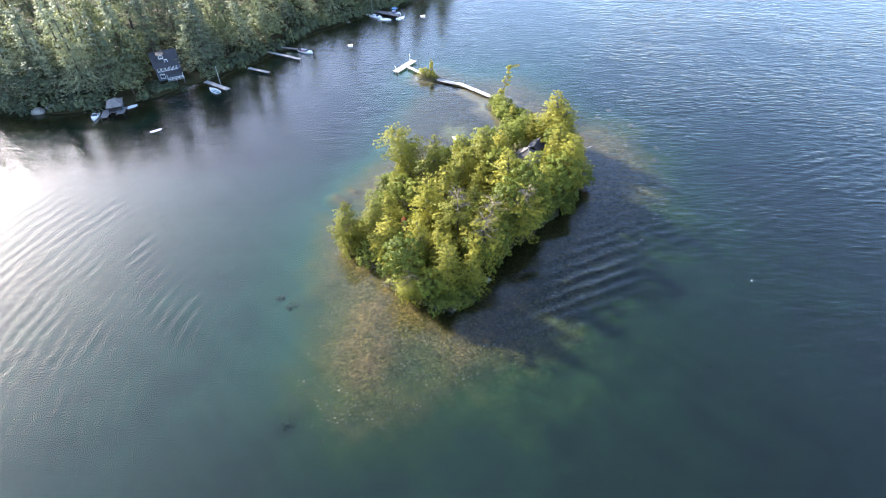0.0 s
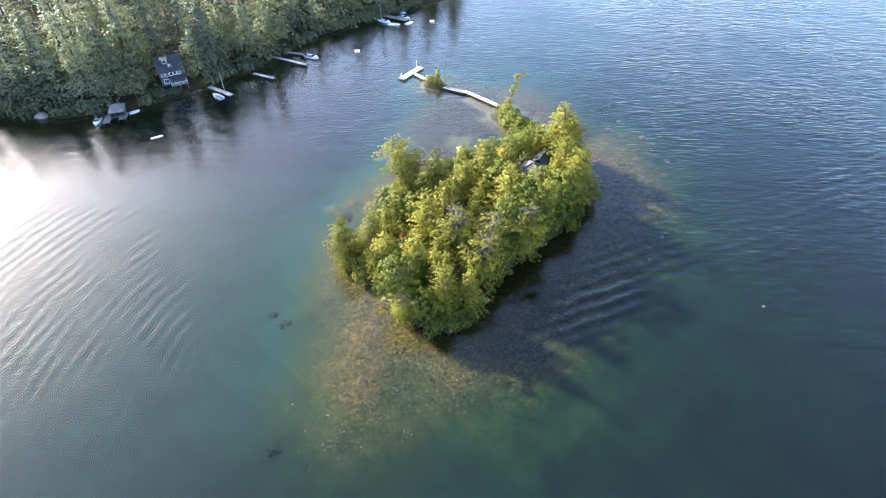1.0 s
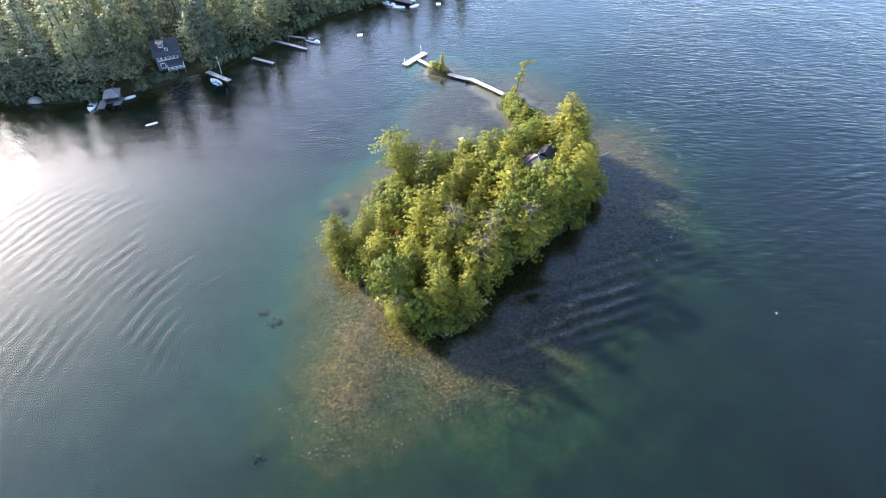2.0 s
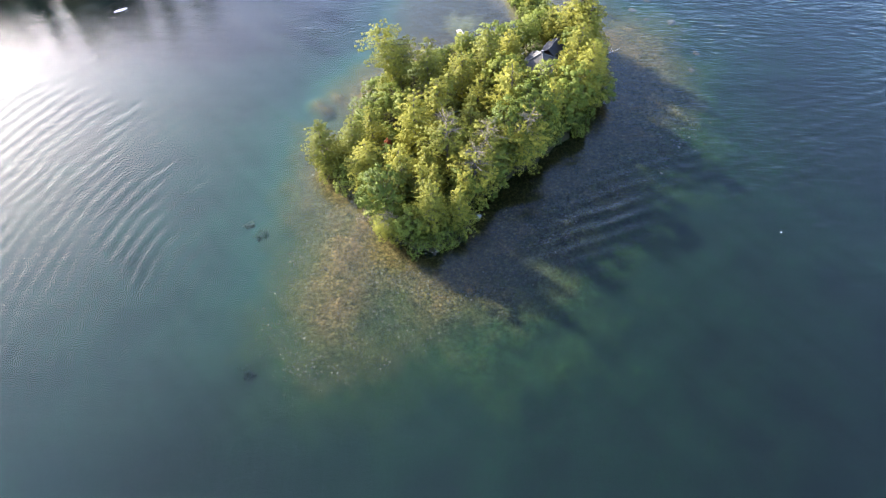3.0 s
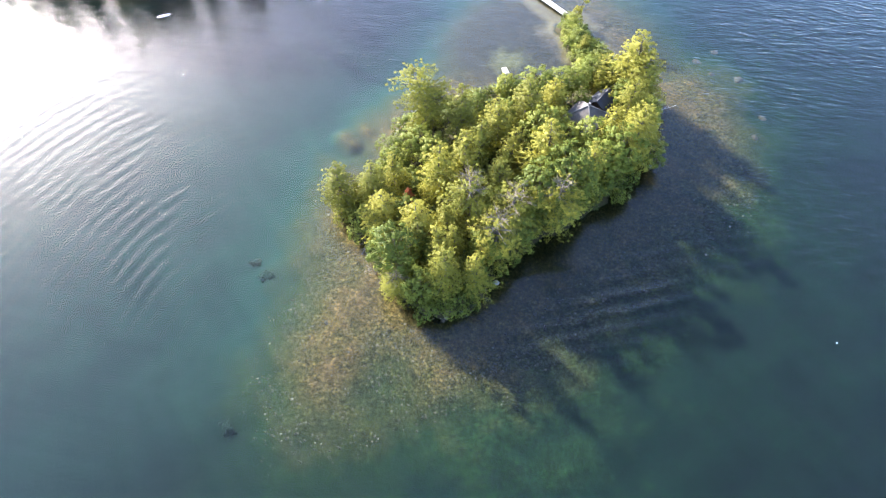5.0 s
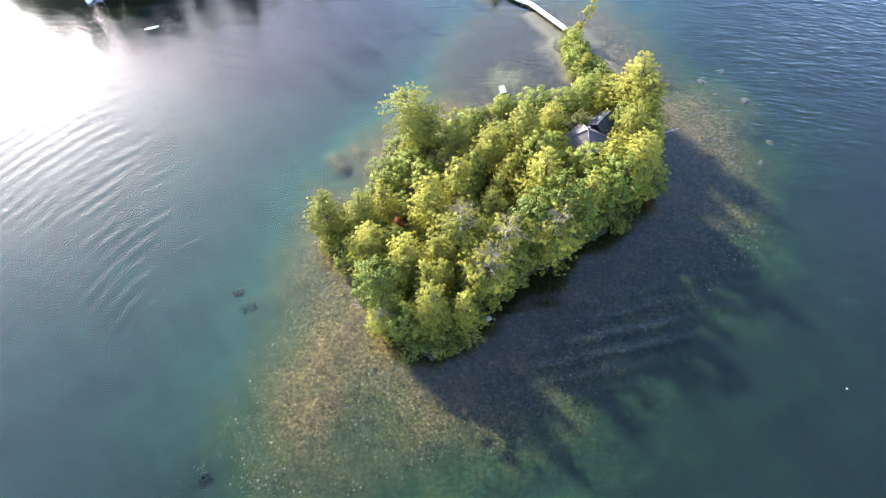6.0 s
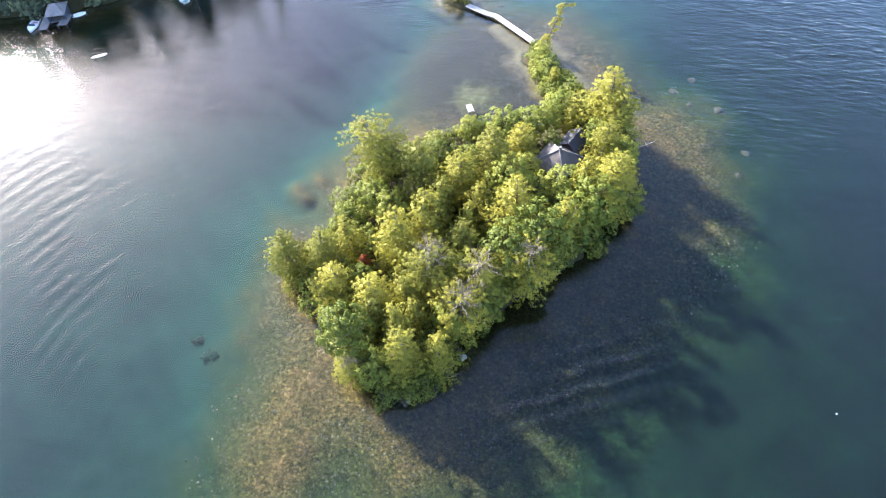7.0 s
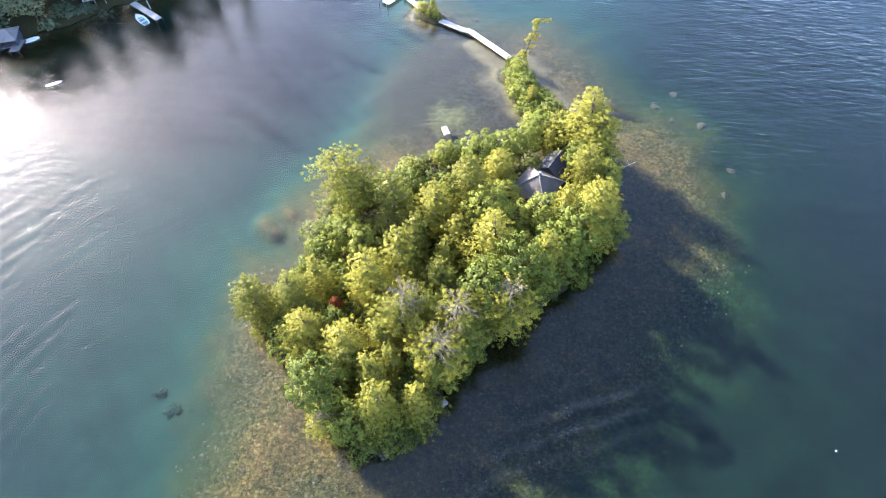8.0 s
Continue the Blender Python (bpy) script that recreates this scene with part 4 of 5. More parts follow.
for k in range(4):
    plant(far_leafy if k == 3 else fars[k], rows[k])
edge = []
for x in np.arange(-112, -6, 0.9):
    y = float(np.interp(x, SHORE_X, SHORE_Y)) + float(r.uniform(-0.9, 2.0))
    if not (-75.5 < x < -67.0 or -66.5 < x < -55 or -91.5 < x < -85.5):
        edge.append((float(x), y, float(r.uniform(0.7, 1.25)), float(r.uniform(0.6, 1.3)), float(r.uniform(0, 360))))
for _ in range(34):
    edge.insert(0, (float(r.uniform(-67, -55)), float(r.uniform(120.5, 129.0)), float(r.uniform(0.6, 0.9)), 0.42, float(r.uniform(0, 360))))
for _ in range(190):
    x = float(r.uniform(-125, -10))
    if not -69 < x < -60:
        edge.append((x, float(np.interp(x, SHORE_X, SHORE_Y)) + float(r.uniform(2, 32)), float(r.uniform(1.0, 1.6)), float(r.uniform(0.8, 1.5)), float(r.uniform(0, 360))))
edge = [e for e in edge if e[1] > np.interp(e[0], SHORE_X, SHORE_Y) - 1]


def thicket(name, label, proto, spots):
    """Copies of one shrub, too many to count, in a single mesh."""
    leaves = [c for c in proto.children if c.name.startswith("leaves")][0]
    n = len(leaves.data.vertices)
    v0 = np.empty(n * 3, dtype=np.float32)
    leaves.data.vertices.foreach_get("co", v0)
    v0, vs = v0.reshape(-1, 3), []
    for x, y, sx, sz, turn in spots:
        c, q = math.cos(radians(turn)), math.sin(radians(turn))
        w = v0 * np.array([sx, sx, sz])
        vs.append(np.stack([w[:, 0] * c - w[:, 1] * q + x, w[:, 0] * q + w[:, 1] * c + y, w[:, 2] + max(float(height(x, y)), -0.6) - 0.05], axis=1))
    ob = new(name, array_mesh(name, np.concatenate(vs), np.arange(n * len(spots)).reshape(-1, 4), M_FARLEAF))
    tagged(ob, label, "shrubs", kind="stuff")


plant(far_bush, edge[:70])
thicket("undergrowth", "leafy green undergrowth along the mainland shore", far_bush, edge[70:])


# ---- boardwalk and docks ----
def decking(parent, a, b, width, z, material, name="deck_section", label="", boards=True):
    """Boards across two stringers, from a to b."""
    a, b = Vector((*a, 0)), Vector((*b, 0))
    ln, ang = (b - a).length, math.degrees(math.atan2(b.y - a.y, b.x - a.x))
    m = pose(a.x, a.y, z, 0, 0, ang)
    r = random.Random(int(ln * 1000))
    bm = bmesh.new()
    n = max(2, int(ln / 0.16))
    for i in range(n):
        w = ln / n
        box(bm, (w - 0.014, width + r.uniform(-0.05, 0.05), 0.04), ((i + 0.5) * w, r.uniform(-0.02, 0.02), 0.0 + r.uniform(-0.004, 0.004)))
    bmesh.ops.transform(bm, matrix=m, verts=bm.verts)
    deck = part(name, bm, material, parent, label)
    for s in (-1, 1):
        bm = bmesh.new()
        box(bm, (ln, 0.09, 0.2), (ln / 2, s * (width / 2 - 0.12), -0.12))
        bmesh.ops.transform(bm, matrix=m, verts=bm.verts)
        part("stringer", bm, M_POST, parent)
    return deck


def posts(parent, a, b, width, z, every=2.6, above=0.05, material=None, radius=0.07):
    a, b = Vector(a), Vector(b)
    n = max(1, int(round((b - a).length / every)))
    side = Vector((-(b - a).y, (b - a).x)).normalized() * (width / 2 + radius * 0.4)
    for i in range(n + 1):
        for s in (-1, 1):
            p = a + (b - a) * (i / n) + side * s
            low = min(float(height(p.x, p.y)), -0.4) - 0.2
            bm = bmesh.new()
            tube(bm, (p.x, p.y, low), (p.x, p.y, z + above), radius, radius * 0.9, 7)
            part("post", bm, material or M_POST, parent)


walkway = thing("boardwalk", "sun-bleached plank boardwalk on low posts over the shallows", "boardwalk")
TURNS = [(2.4, 130.0), (6.6, 127.7), (7.9, 127.4), (15.0, 120.8)]
for i in range(3):
    decking(walkway, TURNS[i], TURNS[i + 1], 1.2, 0.42 + 0.012 * (i % 2), M_DECK)
posts(walkway, TURNS[0], TURNS[1], 1.3, 0.38)
posts(walkway, TURNS[2], TURNS[3], 1.3, 0.38)

tdock = thing("dock", "pale T-shaped swimming dock beyond the islet", "dock")
decking(tdock, (-8.2, 134.3), (-3.7, 140.9), 1.7, 0.42, M_DECK, "platform")
decking(tdock, (-5.1, 137.0), (-1.6, 133.3), 1.0, 0.436, M_DECK, "gangway")
posts(tdock, (-8.5, 134.0), (-3.4, 141.3), 2.1, 0.4, 4.0, 0.05)
bm = bmesh.new()
tube(bm, (-4.8, 141.3, -3), (-4.8, 141.3, 1.9), 0.06, 0.05, 8)
part("mooring_pole", bm, M_WHITE, tdock, "thin white upright pole")
bm = bmesh.new()
tube(bm, (-8.3, 135.6, -3), (-8.3, 135.6, 1.4), 0.05, 0.04, 8)
part("mooring_pole", bm, M_WHITE, tdock)
marker = thing("mooring_post", "dark wooden mooring post standing in the water", "post")
bm = bmesh.new()
tube(bm, (0.6, 139.6, -5), (0.6, 139.6, 1.1), 0.14, 0.12, 9)
part("post", bm, M_POST, marker)
bm = bmesh.new()
tube(bm, (0.6, 139.6, 1.1), (0.6, 139.6, 1.2), 0.16, 0.10, 9)
part("cap", bm, M_WOOD, marker)


def pier(label, a, b, width, z=0.5, stuff=M_WOOD, group="mainland docks"):
    t = thing("dock", label, "dock", group)
    decking(t, a, b, width, z, stuff)
    posts(t, a, b, width, z - 0.05, 3.0, 0.25)
    return t


pier("narrow pale grey wooden dock at the mainland shore", (-54.8, 130.2), (-47.9, 125.8), 1.2, 0.5, M_DECK)
pier("short weathered grey dock at the mainland shore", (-45.9, 137.4), (-40.0, 134.6), 0.9, 0.5, M_DECK)
pier("long pale grey dock at the mainland shore", (-43.4, 147.2), (-33.6, 142.3), 0.9, 0.5, M_DECK)
pier("grey dock beside a moored motorboat", (-41.4, 150.2), (-34.8, 148.4), 0.8)
pier("grey dock with boats moored along it", (-19.0, 177.0), (-9.5, 172.0), 1.8)
pier("short float of grey boards by the boathouse", (-73.3, 116.6), (-72.2, 112.9), 1.5)
pier("short float of grey boards beside the boathouse ramp", (-70.0, 117.8), (-69.4, 114.6), 1.6)

flagpole = thing("flagpole", "thin white pole standing on a mainland dock", "pole")
bm = bmesh.new()
tube(bm, (-50.6, 128.6, 0.5), (-50.6, 128.6, 4.9), 0.04, 0.025, 8)
part("pole", bm, M_WHITE, flagpole)
bm = bmesh.new()
bmesh.ops.create_icosphere(bm, subdivisions=1, radius=0.09, matrix=Matrix.Translation((-50.6, 128.6, 4.95)))
part("finial", bm, M_STEEL, flagpole)


# ---- boats and floats ----
def hull_mesh(length, beam, depth, wall=0.07, stern=0.8):
    """An open hull, outside and inside skins joined at the gunwale."""
    bm = bmesh.new()
    rings, n, m = [], 11, 7
    for inner in (0, 1):
        for i in range(n):
            u = i / (n - 1)
            half = beam / 2 * (stern + (1 - stern) * min(1, u * 3)) * (1 - max(0, (u - 0.45) / 0.55) ** 2.4) + 0.02
            half = max(0.015, half - wall * inner)
            sheer = depth * (0.85 + 0.3 * u * u)
            keel = depth * 0.25 * max(0, (u - 0.6) / 0.4) ** 2 + inner * wall
            ring = []
            for k in range(m):
                a = (k / (m - 1) - 0.5) * math.pi
                y, c = math.sin(a) * half, math.cos(a)
                z = sheer + (keel - sheer) * (c ** 0.55 if c > 1e-6 else 0)
                ring.append(bm.verts.new(((u - 0.5) * (length - 2 * wall * inner), y, z)))
            rings.append(ring)
    for o in (0, n):
        for i in range(n - 1):
            for k in range(m - 1):
                q = (rings[o + i][k], rings[o + i + 1][k], rings[o + i + 1][k + 1], rings[o + i][k + 1])
                bm.faces.new(q if o else q[::-1])
    for i in range(n - 1):
        for k, flip in ((0, 1), (m - 1, 0)):
            q = (rings[i][k], rings[i + 1][k], rings[n + i + 1][k], rings[n + i][k])
            bm.faces.new(q if flip else q[::-1])
    for i in (0, n - 1):
        for k in range(m - 1):
            bm.faces.new((rings[i][k], rings[i][k + 1], rings[n + i][k + 1], rings[n + i][k]))
    bmesh.ops.recalc_face_normals(bm, faces=bm.faces)
    return bm


def boat(label, x, y, turn, length=4.4, beam=1.7, depth=0.6, floor=M_TEAL, kind="rowing", group="moored boats", cover=None):
    small = Matrix.Scale(1 / PLAN, 4)
    t = thing("rowing_boat" if kind == "rowing" else "motorboat", label, "boat", group, pose(x, y, -0.12, 0, 0, turn) @ small)
    part("hull", hull_mesh(length, beam, depth), M_GEL, t, smooth=True)
    bm = bmesh.new()
    box(bm, (length * 0.62, beam * 0.66, 0.04), (-length * 0.1, 0, depth * 0.42), 0, 0.01)
    part("floor", bm, floor, t)
    for u in ((-0.25, 0.05) if kind == "rowing" else (-0.2,)):
        bm = bmesh.new()
        box(bm, (0.28, beam * 0.80, 0.05), (length * u, 0, depth * 0.72), 0, 0.012)
        part("bench", bm, M_WHITE if kind == "rowing" else M_MAROON, t)
    if kind == "motor":
        bm = bmesh.new()
        slab(bm, [(length * 0.46, 0, depth * 1.05), (length * 0.12, beam * 0.42, depth * 0.98), (length * 0.12, -beam * 0.42, depth * 0.98)], 0.05)
        part("foredeck", bm, M_GEL, t)
        bm = bmesh.new()
        slab(bm, [(length * 0.14, -beam * 0.38, depth), (length * 0.14, beam * 0.38, depth), (length * 0.06, beam * 0.36, depth + 0.42), (length * 0.06, -beam * 0.36, depth + 0.42)], 0.02)
        part("windshield", bm, M_GLASS, t)
        bm = bmesh.new()
        box(bm, (0.4, 0.34, 0.42), (-length * 0.52, 0, depth + 0.18), 0, 0.08)
        box(bm, (0.16, 0.14, 0.8), (-length * 0.53, 0, depth - 0.35), 0, 0.02)
        part("outboard_motor", bm, M_BLACK, t, "black outboard motor")
    if cover is not None:
        bm = bmesh.new()
        slab(bm, [(-length * 0.3, -beam * 0.45, depth + 1.25), (length * 0.1, -beam * 0.45, depth + 1.25), (length * 0.1, beam * 0.45, depth + 1.25), (-length * 0.3, beam * 0.45, depth + 1.25)], 0.05)
        canopy = part("canopy", bm, cover, t, "fabric sun canopy")
        for sx in (-0.28, 0.08):
            for sy in (-0.42, 0.42):
                bm = bmesh.new()
                tube(bm, (length * sx, beam * sy, depth * 0.8), (length * sx, beam * sy, depth + 1.22), 0.025, 0.025, 6)
                part("canopy_pole", bm, M_STEEL, t)
    return t


boat("white rowing boat with a green floor tied to a dock", -51.4, 125.9, 142, 4.6, 1.9)
boat("white motorboat with a maroon interior in its slip", -33.0, 147.4, -28, 5.6, 2.2, 0.85, M_MAROON, "motor")
boat("small pale dinghy drawn up beside the boathouse", -68.4, 118.6, 35, 3.0, 1.2, 0.45, M_WHITE)
boat("white motorboat lying off the boathouse", -74.9, 114.2, -80, 4.6, 2.0, 0.75, M_WHITE, "motor")
boat("white motorboat at the far end of the cove", -16.0, 171.8, -35, 5.2, 2.1, 0.8, M_WHITE, "motor")
boat("white rowing boat at the far end of the cove", -13.2, 169.6, -12, 4.6, 1.7, 0.6, M_WHITE)
boat("white motorboat with a blue canvas canopy", -10.4, 174.6, -40, 5.4, 2.2, 0.8, M_BLUECOVER, "motor", cover=M_BLUECOVER)
boat("small white rowing boat tied to the far dock", -8.7, 170.6, 40, 3.6, 1.5, 0.5, M_TEAL)
mast = thing("sailboat", "small white sailboat with a bare mast", "boat", "moored boats", pose(-17.6, 173.6, -0.12, 0, 0, -40) @ Matrix.Scale(1 / PLAN, 4))
part("hull", hull_mesh(4.8, 1.7, 0.6), M_GEL, mast, smooth=True)
bm = bmesh.new()
tube(bm, (0.5, 0, 0.2), (0.5, 0, 6.4), 0.06, 0.04, 8)
part("mast", bm, M_STEEL, mast)
bm = bmesh.new()
tube(bm, (0.5, 0, 1.1), (-1.7, 0, 1.15), 0.04, 0.04, 8)
part("boom", bm, M_STEEL, mast)
bm = bmesh.new()
box(bm, (1.8, 1.1, 0.04), (-0.8, 0, 0.3), 0, 0.01)
part("floor", bm, M_TEAL, mast)

# a paddle board adrift on its mooring
board = thing("paddle_board", "long white paddle board floating on the lake", "paddle board", at=pose(-58.95, 107.9, 0.05, 0, 0, 33) @ Matrix.Scale(1.05 / PLAN, 4))
bm = bmesh.new()
bmesh.ops.create_uvsphere(bm, u_segments=24, v_segments=10, radius=1.0, matrix=Matrix.Diagonal((1.55, 0.40, 0.10, 1)))
for vv in bm.verts:
    vv.co.x += 0.12 * (vv.co.y / 0.40) ** 2
    vv.co.z += 0.06 * max(0, vv.co.x / 1.55) ** 3
part("deck", bm, M_GEL, board, smooth=True)
bm = bmesh.new()
box(bm, (1.3, 0.42, 0.02), (-0.3, 0, 0.10), 0, 0.005)
part("grip_pad", bm, M_WHITE, board)


def raft(label, x, y, turn):
    t = thing("swim_raft", label, "raft", "swim rafts", pose(x, y, 0, 0, 0, turn) @ Matrix.Scale(0.85 / PLAN, 4))
    bm = bmesh.new()
    for i in range(9):
        box(bm, (0.2, 1.7, 0.04), (-0.88 + i * 0.22, 0, 0.36), 0, 0.006)
    part("deck", bm, M_WHITE, t)
    for s in (-1, 1):
        bm = bmesh.new()
        tube(bm, (-0.9, s * 0.6, 0.08), (0.9, s * 0.6, 0.08), 0.24, 0.24, 10)
        part("float", bm, M_GEL, t)
    bm = bmesh.new()
    for s in (-0.2, 0.2):
        tube(bm, (0.98, s, -0.5), (0.98, s, 0.85), 0.025, 0.025, 6)
    for k in range(3):
        tube(bm, (0.98, -0.2, -0.3 + 0.27 * k), (0.98, 0.2, -0.3 + 0.27 * k), 0.02, 0.02, 6)
    part("ladder", bm, M_STEEL, t)


raft("white swimming raft anchored in the cove", -21.5, 151.2, 8)
raft("white swimming raft anchored in open water", -2.1, 172.0, 3)
buoy = thing("mooring_buoy", "small white mooring buoy afloat", "buoy", at=pose(51.6, 60.8, 0.05) @ Matrix.Scale(0.42 / PLAN, 4))
bm = bmesh.new()
bmesh.ops.create_uvsphere(bm, u_segments=14, v_segments=9, radius=0.24, matrix=Matrix.Diagonal((1, 1, 0.85, 1)))
part("float", bm, M_GEL, buoy, smooth=True)
bm = bmesh.new()
tube(bm, (0, 0, 0.18), (0, 0, 0.34), 0.05, 0.04, 8)
part("top_ring", bm, M_STEEL, buoy)


# ---- buildings ----
def window(parent, m, w, h, bars=1):
    """A white-framed window on a wall: m puts x along the wall, y out of it, z up."""
    bm = bmesh.new()
    for s in (-1, 1):
        box(bm, (0.12, 0.09, h + 0.24), (s * (w / 2 + 0.06), 0.03, 0))
        box(bm, (w, 0.09, 0.12), (0, 0.03, s * (h / 2 + 0.06)))
    for k in range(bars):
        box(bm, (0.06, 0.06, h), ((k + 1) * w / (bars + 1) - w / 2, 0.025, 0))
    bmesh.ops.transform(bm, matrix=m, verts=bm.verts)
    win = part("window", bm, M_WHITE, parent, "white-framed window")
    bm = bmesh.new()
    box(bm, (w, 0.03, h), (0, 0.012, 0))
    bmesh.ops.transform(bm, matrix=m, verts=bm.verts)
    part("pane", bm, M_GLASS, win)


def mainland_house():
    base = 1.7
    t = thing("house", "dark slate-blue lake house with white window trim and dormer", "house", at=pose(-63.6, 131.6, base, 0, 0, 27) @ Matrix.Scale(0.92 / PLAN, 4))
    w, d, eave, top = 7.6, 6.4, 4.6, 8.3
    bm = bmesh.new()
    for sx in (-1, 1):
        box(bm, (0.2, d, eave), (sx * (w / 2 - 0.1), 0, eave / 2))
    for sy in (-1, 1):
        box(bm, (w - 0.4, 0.2, eave), (0, sy * (d / 2 - 0.1), eave / 2))
    box(bm, (w - 0.1, d - 0.1, 0.3), (0, 0, -0.1))
    part("wall", bm, M_BLUE, t)
    for sx in (-1, 1):
        bm = bmesh.new()
        x0 = sx * (w / 2 - 0.1)
        slab(bm, [(x0, -d / 2, eave), (x0, d / 2, eave), (x0, 0, top - 0.12)], 0.18)
        part("gable", bm, M_BLUE, t)
    for sy in (-1, 1):
        bm = bmesh.new()
        slab(bm, [(-w / 2 - 0.4, sy * (d / 2 + 0.5), eave - 0.45), (w / 2 + 0.4, sy * (d / 2 + 0.5), eave - 0.45), (w / 2 + 0.4, 0, top), (-w / 2 - 0.4, 0, top)], 0.16)
        part("roof", bm, M_ROOF_DARK, t, "dark shingled roof slope")
    # dormer on the lake side
    bm = bmesh.new()
    box(bm, (1.9, 1.9, 1.7), (-1.0, -1.55, 7.2))
    dormer = part("dormer", bm, M_BLUE, t)
    bm = bmesh.new()
    box(bm, (2.3, 2.5, 0.14), (-1.0, -1.65, 8.12), 0, 0.02)
    part("dormer_roof", bm, M_ROOF, dormer, "flat grey dormer roof")
    window(t, pose(-1.0, -2.5, 7.25, 0, 0, 180), 1.1, 0.9)
    window(t, pose(0.2, -2.55, 5.75, 0, 0, 180), 0.7, 0.9)
    for k in range(5):
        window(t, pose(-2.7 + 1.25 * k, -d / 2, 3.4, 0, 0, 180), 0.8, 1.0)
    window(t, pose(-2.2, -d / 2, 1.2, 0, 0, 180), 1.2, 1.3)
    for k in range(2):
        window(t, pose(w / 2, -1.2 + 2.3 * k, 3.3, 0, 0, -90), 0.8, 1.1)
        window(t, pose(w / 2, -1.2 + 2.3 * k, 1.2, 0, 0, -90), 0.8, 1.1)
    bm = bmesh.new()
    box(bm, (5.0, 0.08, 0.10), (1.4, -5.0, 1.0))
    box(bm, (5.0, 0.08, 0.08), (1.4, -5.0, 0.55))
    for k in range(5):
        box(bm, (0.10, 0.10, 2.4 if k in (0, 4) else 1.0), (-1.0 + 1.2 * k, -5.0, 1.2 if k in (0, 4) else 0.5))
    part("porch_rail", bm, M_WHITE, t, "white porch railing")
    bm = bmesh.new()
    box(bm, (5.2, 2.0, 0.16), (1.4, -4.15, -0.02))
    for k in range(3):
        box(bm, (0.16, 0.16, 1.6), (-0.9 + 2.3 * k, -4.9, -0.85))
    part("porch_floor", bm, M_WOOD, t)
    bm = bmesh.new()
    slab(bm, [(-1.3, -5.3, 2.3), (4.1, -5.3, 2.3), (4.1, -3.15, 2.75), (-1.3, -3.15, 2.75)], 0.1)
    part("porch_roof", bm, M_ROOF_DARK, t)


mainland_house()


def hip_roof(bm, w, d, eave, top, ridge, thick=0.14):
    a, b, c, e = (-w / 2, -d / 2, eave), (w / 2, -d / 2, eave), (w / 2, d / 2, eave), (-w / 2, d / 2, eave)
    p, q = (-ridge / 2, 0, top), (ridge / 2, 0, top)
    if ridge < 0.01:
        for x, y in ((a, b), (b, c), (c, e), (e, a)):
            slab(bm, [x, y, p], thick)
    else:
        slab(bm, [a, b, q, p], thick)
        slab(bm, [c, e, p, q], thick)
        slab(bm, [b, c, q], thick)
        slab(bm, [e, a, p], thick)


def boathouse():
    t = thing("boathouse", "small boathouse with a grey hipped roof at the water's edge", "boathouse", at=pose(-71.4, 117.4, 0, 0, 0, 22) @ Matrix.Scale(0.95 / PLAN, 4))
    bm = bmesh.new()
    for sx in (-1, 1):
        box(bm, (0.15, 4.6, 2.4), (sx * 1.9, 0, 1.1))
    box(bm, (3.65, 0.15, 2.4), (0, 2.2, 1.1))
    part("wall", bm, M_BLUE, t)
    bm = bmesh.new()
    hip_roof(bm, 4.6, 5.6, 2.25, 3.7, 0.9)
    part("roof", bm, M_WOOD, t, "grey shingled roof")
    bm = bmesh.new()
    box(bm, (3.7, 4.4, 0.12), (0, 0.1, 0.35))
    part("floor", bm, M_WOOD, t)


boathouse()


def cabin():
    """The island's cabin: a square hipped roof and a lower dark wing behind."""
    t = thing("cabin", "low island cabin with a weathered grey hipped roof", "cabin", at=pose(19.8, 91.4, 1.0, 0, 0, -29))
    w = d = 5.4
    bm = bmesh.new()
    for sx in (-1, 1):
        box(bm, (0.18, d - 1.0, 2.0), (sx * (w / 2 - 0.6), 0, 1.0))
    for sy in (-1, 1):
        box(bm, (w - 1.4, 0.18, 2.0), (0, sy * (d / 2 - 0.6), 1.0))
    part("wall", bm, M_WALL, t)
    bm = bmesh.new()
    hip_roof(bm, w, d, 1.9, 4.0, 0.0)
    part("roof", bm, M_ROOF, t, "weathered grey shingled roof")
    for sx, sy in ((-1, -1), (1, -1), (1, 1), (-1, 1)):
        bm = bmesh.new()
        tube(bm, (sx * w / 2, sy * d / 2, 1.95), (0, 0, 4.05), 0.07, 0.07, 6)
        part("ridge_board", bm, M_RIDGE, t, "pale ridge board")
    bm = bmesh.new()
    box(bm, (0.34, 0.34, 0.7), (0.05, 0.15, 4.05), 0, 0.03)
    part("chimney", bm, M_RIDGE, t, "short pale chimney")
    bm = bmesh.new()
    box(bm, (2.6, 3.4, 1.7), (0, 4.5, 0.85))
    wing = part("wing", bm, M_WALL, t)
    bm = bmesh.new()
    for s in (-1, 1):
        slab(bm, [(s * 1.7, 2.75, 1.6), (s * 1.7, 6.6, 1.6), (0, 6.6, 2.9), (0, 2.75, 2.9)], 0.12)
    part("wing_roof", bm, M_ROOF_DARK, wing, "dark roof of the lower wing")
    window(t, pose(-1.0, -d / 2 + 0.5, 1.1, 0, 0, 180), 0.9, 0.9)
    window(t, pose(1.0, -d / 2 + 0.5, 1.1, 0, 0, 180), 0.9, 0.9)


